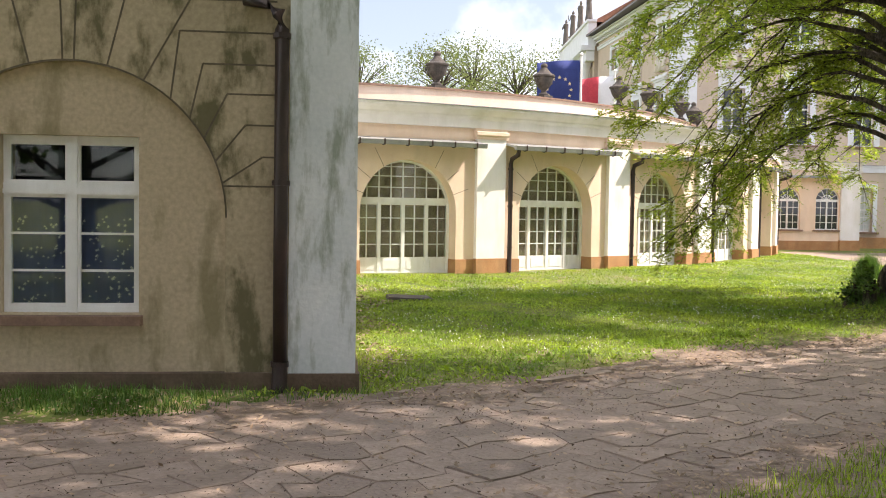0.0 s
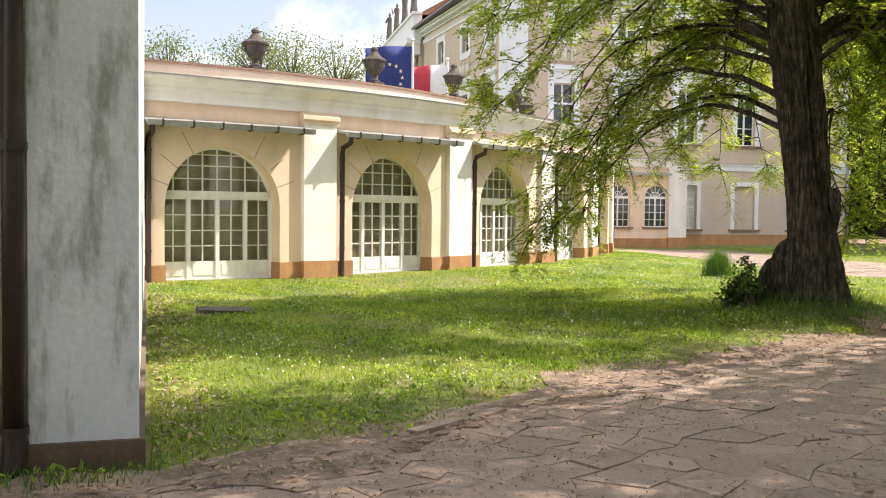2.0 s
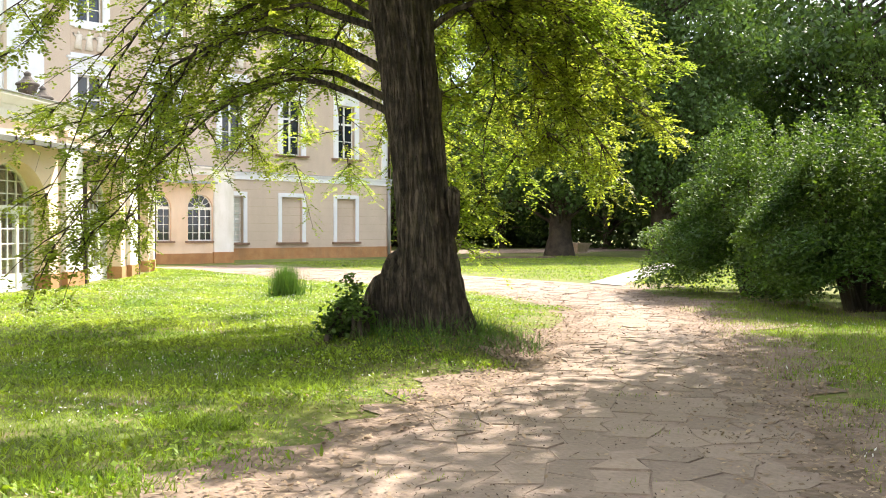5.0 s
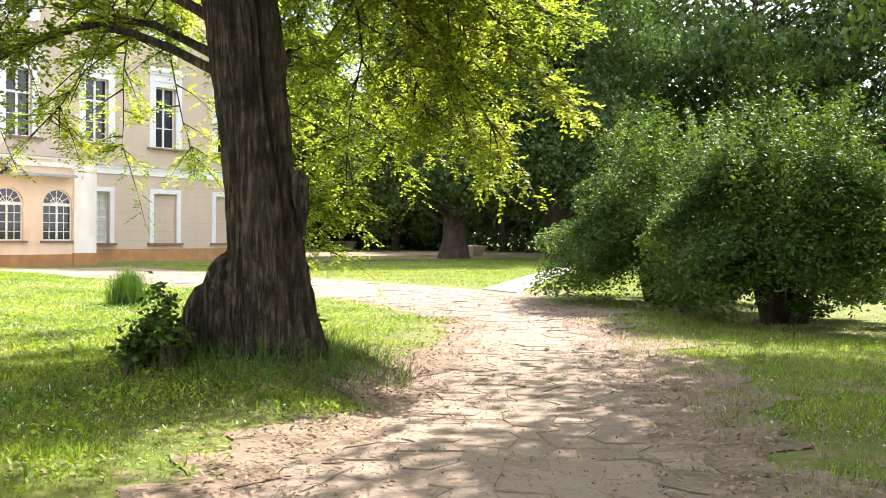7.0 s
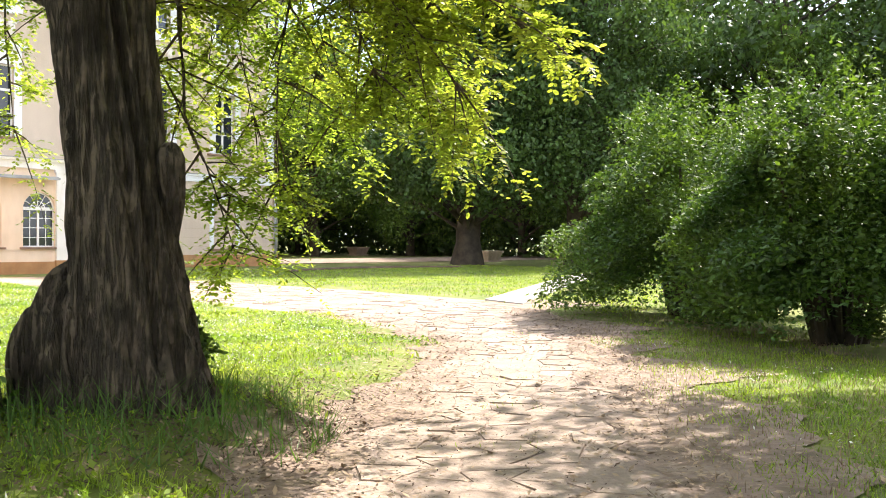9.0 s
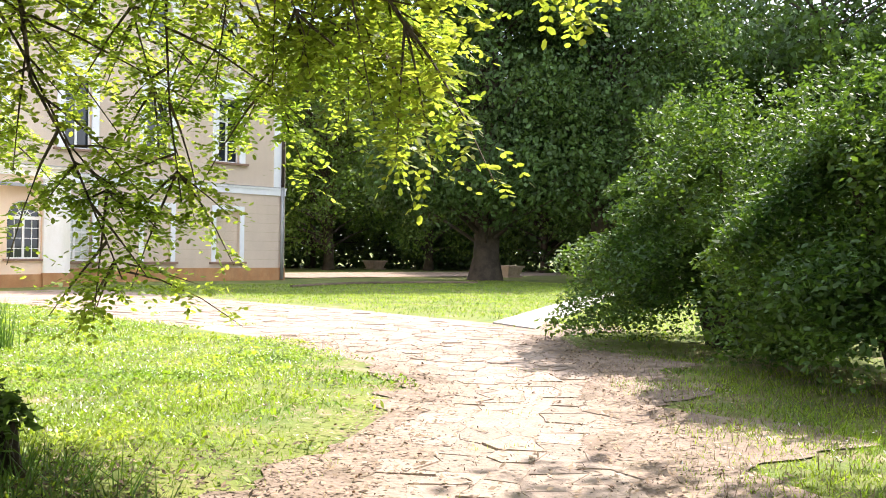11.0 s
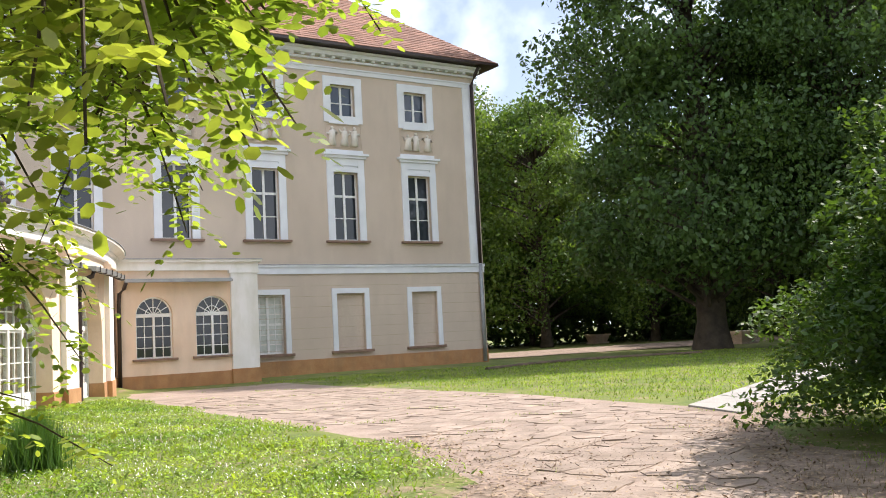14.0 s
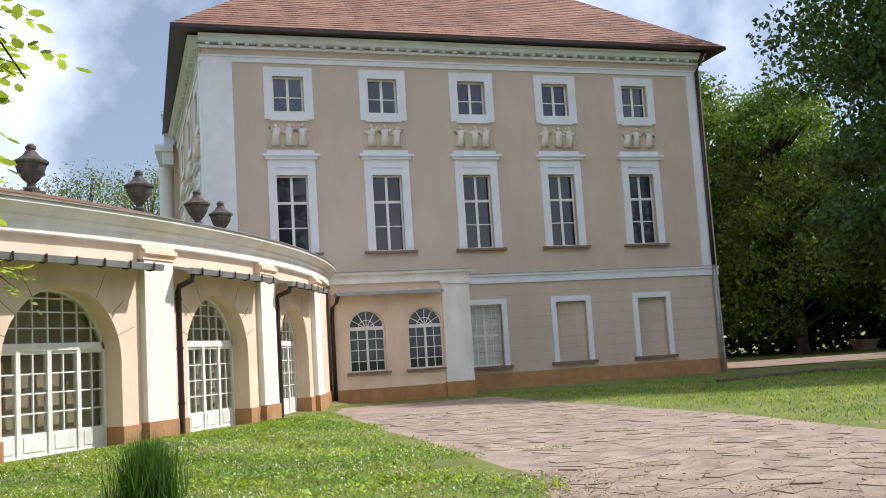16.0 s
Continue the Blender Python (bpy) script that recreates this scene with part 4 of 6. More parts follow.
def porch():
    b = Build()
    L, thick, r, sill, spring, top = 4.4, 0.35, 0.56, 0.92, 2.24, 3.6
    cs = [1.08, 2.93]
    b.panel(0, L, -0.1, sill, [], thick)
    prev = 0.0
    for c in cs + [None]:
        u1 = L if c is None else c - r
        b.panel(prev, u1, sill, top, [], thick)
        if c is not None:
            pts = arch_points(c, spring, r, 16)
            for (xa, za), (xb, zb) in zip(pts, pts[1:]):
                b.prism([(xa, za), (xb, zb), (xb, top), (xa, top)], 0.0, thick)
            prev = c + r
    b.box(L - 0.35, L - 0.002, thick, 2.22, -0.1, top)
    b.make("porch_wall", M_PEACH, palace, "peach stucco porch wall").matrix_basis = PORCH
    p = Build()
    p.box(-0.1, 3.5, -0.04, 0.0, -0.1, 0.42)
    p.box(3.48, 4.42, -0.14, 0.0, -0.1, 0.46)
    p.make("plinth", M_PLINTH, palace, "ochre painted plinth").matrix_basis = PORCH
    q = Build()
    q.box(3.5, 4.4, -0.11, 0.0, 0.46, 3.5)
    q.make("pilaster", M_WHITE, palace, "broad white pilaster").matrix_basis = PORCH
    e = Build()
    e.box(3.44, 4.46, -0.15, 0.0, 3.5, 3.6)
    e.box(-0.3, L + 0.04, -0.10, 2.22, 3.6, 3.86)
    e.box(-0.3, L + 0.12, -0.22, 2.22, 3.86, 3.93)
    e.make("porch_cornice", M_WHITE, palace, "white porch cornice").matrix_basis = PORCH
    z = Build()
    z.box(-0.3, L + 0.14, -0.25, 2.22, 3.93, 3.96)
    z.prism([(0.1, 3.22), (3.45, 3.22), (3.45, 3.3), (0.1, 3.3)], -0.46, -0.34)
    z.prism([(0.1, 3.3), (3.45, 3.3), (3.45, 3.33), (0.1, 3.33)], -0.36, 0.0)
    z.make("porch_gutter", M_ZINC, palace, "grey zinc gutter").matrix_basis = PORCH
    d = Build()
    d.tube([(0.15, -0.4, 3.22), (0.12, -0.3, 3.05), (0.02, -0.14, 2.9), (0.0, -0.12, 2.6), (0.0, -0.12, 0.05)], 0.06, 10)
    d.make("downpipe", M_PIPE, palace, smooth=True).matrix_basis = PORCH
    for c in cs:
        w = Build()
        t = 0.045
        ring, inner = arch_points(c, spring, r, 20), arch_points(c, spring, r - t, 20)
        for (a0, a1), (i0, i1) in zip(zip(ring, ring[1:]), zip(inner, inner[1:])):
            w.prism([a0, i0, i1, a1], 0.10, 0.17)
        w.box(c - r, c - r + t, 0.10, 0.17, sill, spring)
        w.box(c + r - t, c + r, 0.10, 0.17, sill, spring)
        w.box(c - 0.035, c + 0.035, 0.09, 0.165, sill, spring)
        w.box(c - r, c + r, 0.095, 0.168, sill, sill + 0.05)
        w.box(c - r, c + r, 0.085, 0.168, spring - 0.06, spring + 0.05)
        for s in (-1, 1):
            w.box(c + s * 0.28 - 0.012, c + s * 0.28 + 0.012, 0.11, 0.15, sill, spring)
        for k in range(1, 4):
            zz = sill + (spring - sill) * k / 4
            w.box(c - r, c + r, 0.112, 0.148, zz - 0.012, zz + 0.012)
        for a in range(30, 180, 30):
            ca, sa = math.cos(radians(a)), math.sin(radians(a))
            n = (-sa * 0.012, ca * 0.012)
            w.prism([(c + 0.05 * ca + n[0], spring + 0.05 * sa + n[1]), (c + 0.05 * ca - n[0], spring + 0.05 * sa - n[1]), (c + r * ca - n[0], spring + r * sa - n[1]), (c + r * ca + n[0], spring + r * sa + n[1])], 0.112, 0.15)
        small, less = arch_points(c, spring, 0.26, 12), arch_points(c, spring, 0.235, 12)
        for (a0, a1), (i0, i1) in zip(zip(small, small[1:]), zip(less, less[1:])):
            w.prism([a0, i0, i1, a1], 0.11, 0.152)
        fr = w.make("arched_window", M_PAINT, palace, "white arched window with fan glazing")
        fr.matrix_basis = PORCH
        g = Build()
        g.prism([(c - r + 0.02, sill + 0.02), (c + r - 0.02, sill + 0.02)] + arch_points(c, spring, r - 0.02, 16)[::-1], 0.13, 0.136)
        g.make("pane", M_GLASS, fr)
        s = Build()
        s.box(c - 0.68, c + 0.68, -0.10, 0.1, sill - 0.07, sill)
        s.make("window_sill", M_SILL, fr)


porch()

# centre block with statues on its attic, and the far wing
b = Build()
b.box(11.4, 30, 58.2, 69.6, -0.1, 12.6)
b.box(13.4, 30, 69.6, 84, -0.1, 11.9)
b.make("rear_wing", M_BEIGE, palace, "beige stucco rear wing")
b = Build()
b.box(10.9, 11.4, 58.1, 69.8, 10.6, 11.2)
b.box(10.6, 11.4, 58.0, 69.9, 11.2, 11.5)
b.box(11.0, 11.5, 58.1, 69.8, 11.5, 12.9)
b.box(10.9, 11.5, 58.0, 69.9, 12.9, 13.05)
b.make("attic", M_TRIM, palace, "white attic over the portico")
for k in range(5):
    c = Build()
    y = 59.0 + 2.4 * k
    c.lathe([(0.42, 4.2), (0.42, 4.5), (0.33, 4.6), (0.30, 10.2), (0.38, 10.4), (0.42, 10.6)], 14, (11.0, y))
    c.make("column", M_TRIM, palace, "white portico column", smooth=True)
b = Build()
b.poly([(11.3, 58.6, 13.0), (20, 58.6, 18.0), (20, 69.4, 18.0), (11.3, 69.4, 13.0)])
b.poly([(11.3, 69.4, 13.0), (20, 69.4, 18.0), (29, 69.4, 13.0)])
b.poly([(11.3, 58.6, 13.0), (29, 58.6, 13.0), (20, 58.6, 18.0)])
b.poly([(29, 58.6, 13.0), (29, 69.4, 13.0), (20, 69.4, 18.0), (20, 58.6, 18.0)])
b.make("roof_slope", M_TILE, palace, "red tile roof")
hip_roof(Matrix(), 12.6, 30.6, 69.7, 84.6, 12.0, 5.4, 90)


def statue(x, y, z, turn, arm):
    b = Build()
    b.box(-0.3, 0.3, -0.3, 0.3, 0, 0.3)
    b.tube([(0, 0, 0.3), (0.03, 0, 0.9), (0.0, 0.02, 1.35), (0.02, 0, 1.75), (0, 0, 1.85)], [0.34, 0.27, 0.24, 0.27, 0.10], 10)
    b.tube([(0, 0, 1.82), (0, 0, 1.95), (0, 0, 2.12)], [0.08, 0.15, 0.05], 8)
    b.tube([(0.2, 0, 1.7), (0.42, 0.05, 1.4), (0.3 + arm, 0.1, 1.6 + arm)], [0.1, 0.08, 0.05], 6)
    ob = b.make("statue", M_BRONZE)
    ob.matrix_basis = Matrix.Translation((x, y, z)) @ Matrix.Rotation(turn, 4, "Z") @ Matrix.Diagonal((0.68, 0.68, 0.95, 1))
    tagged(ob, "dark weathered stone statue on the palace attic", "statue", "attic statues")


for k in range(4):
    statue(11.25, 59.4 + 3.05 * k, 13.05, 1.2 + 0.7 * k, 0.1 * (k % 3))


# ---- flags in the court ----
def flag(x, y, top, cloths, label, width, drop):
    f = thing("flagpole", Matrix.Translation((x, y, 0)), label, "flag", "court flags")
    b = Build()
    b.tube([(0, 0, -0.1), (0, 0, top)], [0.06, 0.04], 8)
    b.lathe([(0.03, top), (0.08, top + 0.05), (0.03, top + 0.12)], 8)
    b.make("pole", M_PAINT, f, "pale metal pole")
    for a0, a1, mat in cloths:
        n, verts, faces = 12, [], []
        for j in range(7):
            for i in range(n + 1):
                s = a0 + (a1 - a0) * i / n
                verts.append((-s * width, 0.10 * math.sin(s * 9 + j * 0.5) * s, top - 0.15 - drop * j / 6 - 0.12 * s * s))
        faces = [(j * (n + 1) + i, j * (n + 1) + i + 1, (j + 1) * (n + 1) + i + 1, (j + 1) * (n + 1) + i) for j in range(6) for i in range(n)]
        ob = mesh_object("cloth", verts, faces, mat, f, True)
        so = ob.modifiers.new("thickness", "SOLIDIFY")
        so.thickness = 0.006
    return f


blue = flag(6.64, 34.4, 7.05, [(0, 1, M_BLUE)], "blue flag with a ring of pale stars on a pole", 1.55, 1.9)
for k in range(12):
    star = Build()
    a = 2 * math.pi * k / 12
    cx, cz = -0.78 + 0.42 * math.cos(a), 5.85 + 0.42 * math.sin(a)
    star.prism([(cx + (0.07 if j % 2 == 0 else 0.03) * math.sin(j * math.pi / 5), cz + (0.07 if j % 2 == 0 else 0.03) * math.cos(j * math.pi / 5)) for j in range(10)], -0.13, -0.12)
    star.make("star", M_STAR, blue, "pale yellow star")
flag(8.18, 36.1, 6.75, [(0, 0.5, M_FWHITE), (0.5, 1, M_RED)], "red and white flag hanging from a pole", 1.22, 1.8)


# ---- corner pavilion ----
PAV = Matrix.Translation((0.46, 9.40, 0.0)) @ Matrix.Rotation(radians(5), 4, "Z")
pavilion = thing("pavilion", PAV, "weathered ochre stucco pavilion with a recessed arch and pale corner pilaster", "pavilion", kind="structure")
WIN_C, ARCH_R, ARCH_Z = -2.50, 1.34, 1.55


def pavilion_front():
    b = Build()
    top = 6.6
    y0, y1 = 0.08, 0.16
    pts = arch_points(WIN_C, ARCH_Z, ARCH_R, 32)
    for (xa, za), (xb, zb) in zip(pts, pts[1:]):
        b.prism([(xa, za), (xb, zb), (xb, top), (xa, top)], y0, y1)
    b.box(WIN_C + ARCH_R, -0.5, y0, y1, -0.1, top)
    b.box(-7.5, WIN_C - ARCH_R, y0, y1, -0.1, top)
    b.make("wall", M_OLD, pavilion, "stained ochre stucco wall")
    n = Build().panel(WIN_C - ARCH_R - 0.1, WIN_C + ARCH_R + 0.1, -0.1, 3.0, [(WIN_C - 0.585, WIN_C + 0.585, 0.69, 2.25)], 0.4)
    ob = n.make("niche_field", M_OLDFIELD, pavilion, "recessed ochre stucco field")
    ob.matrix_basis = Matrix.Translation((0, 0.135, 0))
    p = Build()
    p.box(-0.60, 0.0, 0.0, 0.12, 0.17, 6.6)
    p.make("corner_pilaster", M_PALE, pavilion, "pale blue-grey pilaster with green algae stains")
    s = Build()
    s.box(-0.4, -0.012, 0.12, 14.6, -0.1, 6.6)
    s.make("wall", M_PALE, pavilion)
    s = Build()
    s.box(-7.5, -7.1, 0.16, 14.6, -0.1, 6.6)
    s.box(-7.1, -0.4, 14.2, 14.6, -0.1, 6.6)
    s.make("wall", M_OLD, pavilion)
    q = Build()
    q.box(-7.5, -0.5, 0.03, 0.16, -0.2, 0.17)
    q.box(-0.64, 0.035, -0.035, 0.12, -0.2, 0.172)
    q.box(-0.05, 0.03, 0.12, 14.6, -0.2, 0.168)
    q.make("base", M_BASE, pavilion, "dark brown painted base")
    c = Build()
    for z0, z1, d in ((6.5, 6.6, 0.06), (6.6, 6.72, 0.16), (6.72, 6.86, 0.34)):
        c.box(-7.7, d, -d, 14.8, z0, z1)
    c.make("cornice", M_WHITE, pavilion, "moulded eaves cornice")
    r = Build()
    r.poly([(-8, -0.5, 6.87), (0.5, -0.5, 6.87), (-3.7, 3.6, 9.2)])
    r.poly([(0.5, -0.5, 6.87), (0.5, 15, 6.87), (-3.7, 11, 9.2), (-3.7, 3.6, 9.2)])
    r.poly([(0.5, 15, 6.87), (-8, 15, 6.87), (-3.7, 11, 9.2)])
    r.poly([(-8, 15, 6.87), (-8, -0.5, 6.87), (-3.7, 3.6, 9.2), (-3.7, 11, 9.2)])
    r.make("roof", M_TILE, pavilion, "tiled hip roof")

    def line(pts, name="joint"):
        g = Build()
        for (xa, za), (xb, zb) in zip(pts, pts[1:]):
            L = math.hypot(xb - xa, zb - za)
            nx, nz = -(zb - za) / L * 0.008, (xb - xa) / L * 0.008
            g.prism([(xa - nx, za - nz), (xb - nx, zb - nz), (xb + nx, zb + nz), (xa + nx, za + nz)], 0.0765, 0.081)
        g.make(name, M_GROOVE, pavilion, "dark incised joint")

    right = -0.72
    joints = ((3.18, -1.56, 40), (2.90, -1.36, 50), (2.64, -1.15, 59), (2.37, -0.99, 68.5), (2.09, -0.84, 77))
    for z, xb, a in joints:
        for s in (1, -1):
            end = (WIN_C + s * ARCH_R * math.sin(radians(a)), ARCH_Z + ARCH_R * math.cos(radians(a)))
            mirror = lambda x: x if s > 0 else 2 * WIN_C - x
            line([(mirror(right), z), (mirror(xb), z), end])
    for s in (1, -1):
        line([(WIN_C + s * 1.78, 1.83), (WIN_C + s * ARCH_R * 0.98, 1.83)])
        for a, k in ((28, 2.2), (14, 1.98), (2, 1.92)):
            sa, ca = math.sin(radians(a)) * s, math.cos(radians(a))
            line([(WIN_C + ARCH_R * sa, ARCH_Z + ARCH_R * ca), (WIN_C + k * sa * 1.0, ARCH_Z + min(k, 1.91 / ca) * ca)])
    line([(-4.6, 3.46), (right, 3.46)])
    edge = arch_points(WIN_C, ARCH_Z, ARCH_R + 0.006, 40)
    line(edge, "arch_joint")


pavilion_front()


def pavilion_window():
    w = thing("casement_window", PAV @ Matrix.Translation((WIN_C, 0.22, 0.69)), "white painted casement window with dark lace curtain", "window", kind="structure")
    f = Build()
    W, H = 1.17, 1.56
    f.box(-W / 2, -W / 2 + 0.035, 0, 0.07, 0, H)
    f.box(W / 2 - 0.035, W / 2, 0, 0.07, 0, H)
    f.box(-W / 2, W / 2, -0.002, 0.068, 0, 0.05)
    f.box(-W / 2, W / 2, -0.002, 0.068, H - 0.05, H)
    f.box(-0.04, 0.04, -0.02, 0.06, 0.0, H)
    f.box(-W / 2, W / 2, -0.025, 0.065, 1.045, 1.09)
    f.box(-W / 2, W / 2, -0.01, 0.06, 1.09, 1.14)
    f.make("window_frame", M_PAINT, w, "white painted frame with flaking paint")
    for s in (-1, 1):
        c = Build()
        x0, x1 = (0.04, W / 2 - 0.035) if s > 0 else (-W / 2 + 0.035, -0.04)
        for a, b2 in ((0.05, 1.045), (1.14, H - 0.05)):
            c.box(x0, x0 + 0.025, 0.005, 0.05, a, b2)
            c.box(x1 - 0.025, x1, 0.005, 0.05, a, b2)
            c.box(x0, x1, 0.007, 0.048, a, a + 0.03)
            c.box(x0, x1, 0.007, 0.048, b2 - 0.03, b2)
        for z in (0.37, 0.70):
            c.box(x0, x1, 0.01, 0.045, z - 0.010, z + 0.010)
        leaf = c.make("casement", M_PAINT, w)
        for a, b2 in ((0.08, 0.356), (0.384, 0.686), (0.714, 1.0), (1.2, 1.48)):
            g = Build()
            g.box(x0 + 0.026, x1 - 0.026, 0.025, 0.03, a, b2)
            g.make("pane", M_CLEAR, leaf)
    lace = Build()
    for i in range(40):
        xa, xb = -0.54 + 1.08 * i / 40, -0.54 + 1.08 * (i + 1) / 40
        da, db = 0.11 + 0.012 * math.sin(i * 0.9), 0.11 + 0.012 * math.sin((i + 1) * 0.9)
        lace.poly([(xa, da, 0.03), (xb, db, 0.03), (xb, db, 1.04), (xa, da, 1.04)])
    net = lace.make("curtain", M_LACE, w, "dark blue lace curtain with pale flowers")
    rr = random.Random(4)
    fl = Build()
    for i in range(130):
        x, z, r = rr.uniform(-0.5, 0.5), rr.uniform(0.06, 0.86), rr.uniform(0.012, 0.024)
        fl.poly([(x + r * (0.6 + 0.4 * math.cos(5 * t)) * math.cos(t), 0.094, z + r * (0.6 + 0.4 * math.cos(5 * t)) * math.sin(t)) for t in np.arange(0, 6.28, 0.5)])
    tagged(fl.make("lace_flowers", M_BLIND, net), kind="stuff")
    # near-black sheet in place of the room's shade behind the panes
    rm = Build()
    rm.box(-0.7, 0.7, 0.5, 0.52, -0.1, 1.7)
    rm.make("room_shade_sheet", M_GLASS, w)
    s = Build()
    s.prism([(-0.66, -0.10), (0.62, -0.10), (0.62, -0.015), (-0.66, -0.015)], -0.20, 0.0)
    s.make("window_sill", M_SILL, w, "worn terracotta sill")


pavilion_window()
pp = Build()
pp.tube([PAV @ Vector(p) for p in ((-1.0, 0.03, 3.47), (-0.82, 0.0, 3.44), (-0.70, -0.03, 3.34), (-0.67, -0.035, 3.2), (-0.67, -0.035, 1.6), (-0.67, -0.035, 0.22))], 0.062, 14)
pipe = pp.make("downpipe", M_PIPE, smooth=True)
tagged(pipe, "dark brown rainwater downpipe beside the corner pilaster", "pipe")
for z in (0.24, 1.84, 3.12):
    rg = Build()
    rg.tube([PAV @ Vector((-0.67, -0.035, z)), PAV @ Vector((-0.67, -0.035, z + 0.045))], 0.08, 14)
    rg.make("clamp", M_PIPE, pipe)
ft = Build()
ft.tube([PAV @ Vector((-0.67, -0.035, 0.24)), PAV @ Vector((-0.67, -0.04, 0.1)), PAV @ Vector((-0.68, -0.05, -0.06))], [0.066, 0.07, 0.075], 14)
ft.make("foot", M_PIPE, pipe, "scuffed metal foot")


# ---- trees ----
rng = np.random.default_rng(7)


def unit(v):
    return v / (np.linalg.norm(v) + 1e-9)


def compound_leaves(base, direction, length, count_pairs, size):
    """Kite leaflets along drooping leaf stalks, for arrays of leaves; returns corner points."""
    n = len(base)
    d = direction / np.linalg.norm(direction, axis=1, keepdims=True)
    up = np.tile([0, 0, 1.0], (n, 1))
    side = np.cross(d, up)
    side /= np.linalg.norm(side, axis=1, keepdims=True) + 1e-6
    out = []
    for k in range(count_pairs + 1):
        s = (k + 1) / (count_pairs + 1)
        p = base + d * (length * s)[:, None] + up * (-0.35 * length * s * s)[:, None]
        for sg in ((-1, 1) if k < count_pairs else (0,)):
            dirn = side * sg + d * (0.35 if sg else 1.0) + rng.normal(0, 0.22, (n, 3)) + np.array([0, 0, -0.25])
            dirn /= np.linalg.norm(dirn, axis=1, keepdims=True)
            nrm = np.cross(dirn, d if sg else side)
            wid = np.cross(dirn, nrm + rng.normal(0, 0.25, (n, 3)))
            wid /= np.linalg.norm(wid, axis=1, keepdims=True) + 1e-6
            L = size * rng.uniform(0.75, 1.15, n)[:, None]
            out.append(np.stack([p, p + dirn * L * 0.25 + wid * L * 0.24, p + dirn * L * 0.72 + wid * L * 0.26, p + dirn * L, p + dirn * L * 0.72 - wid * L * 0.26, p + dirn * L * 0.25 - wid * L * 0.24], 1))
    return np.concatenate(out).reshape(-1, 3)


def ridged_trunk(b, path, radii, sides=44, seed=0, ridge=0.12):
    """A trunk of braided upright ribs with deep furrows between them."""
    first = len(b.v)
    path = np.array(path)
    for p, r in zip(path, radii):
        for s in range(sides):
            th = 2 * math.pi * s / sides
            z = p[2]
            tw = th + 0.32 * noise.noise(Vector((1.6 * math.cos(th), 1.6 * math.sin(th) + seed, z * 0.8))) + 0.06 * z
            c, d = math.cos(tw), math.sin(tw)
            bulk = noise.noise(Vector((c * 1.3, d * 1.3, z * 0.35 + seed)))
            rib = 1 - 2.4 * abs(noise.noise(Vector((c * 3.4, d * 3.4, z * 0.5 + seed * 2))))
            fine = 1 - 2.6 * abs(noise.noise(Vector((c * 8.5, d * 8.5, z * 1.5 + seed))))
            chip = noise.noise(Vector((c * 16, d * 16, z * 7)))
            rr = r * (1 + ridge * (0.55 * bulk + 0.5 * rib + 0.24 * fine + 0.12 * chip))
            b.v.append((p[0] + rr * math.cos(th), p[1] + rr * math.sin(th), z))
    for i in range(len(path) - 1):
        for s in range(sides):
            a0, a1 = first + i * sides + s, first + i * sides + (s + 1) % sides
            b.f.append((a0, a1, a1 + sides, a0 + sides))


BOUGHS = [  # azimuth from and to, limbs, reach, tip height, start height on the trunk
    (108, 150, 6, (3.5, 4.9), (0.7, 1.5), 2.9), (100, 165, 6, (3.4, 4.8), (2.0, 3.2), 3.8), (100, 205, 5, (3.2, 4.4), (3.8, 4.8), 4.8),
    (26, 46, 3, (2.5, 3.0), (0.9, 1.5), 3.0), (0, 55, 9, (2.7, 3.6), (2.0, 2.9), 4.0), (-34, 6, 7, (2.8, 3.55), (2.45, 3.5), 4.1), (-18, 6, 4, (2.6, 3.1), (1.9, 2.6), 3.9), (-20, 70, 6, (2.8, 3.7), (3.3, 4.3), 4.8),
    (60, 105, 5, (3.6, 5.0), (2.0, 3.0), 3.6), (60, 105, 4, (3.4, 4.4), (3.4, 4.6), 4.7), (200, 330, 5, (2.4, 3.4), (4.6, 5.8), 5.2),
    (80, 280, 13, (2.4, 3.8), (5.2, 7.2), 5.6), (0, 360, 14, (1.6, 3.4), (7.4, 10.4), 7.2)]


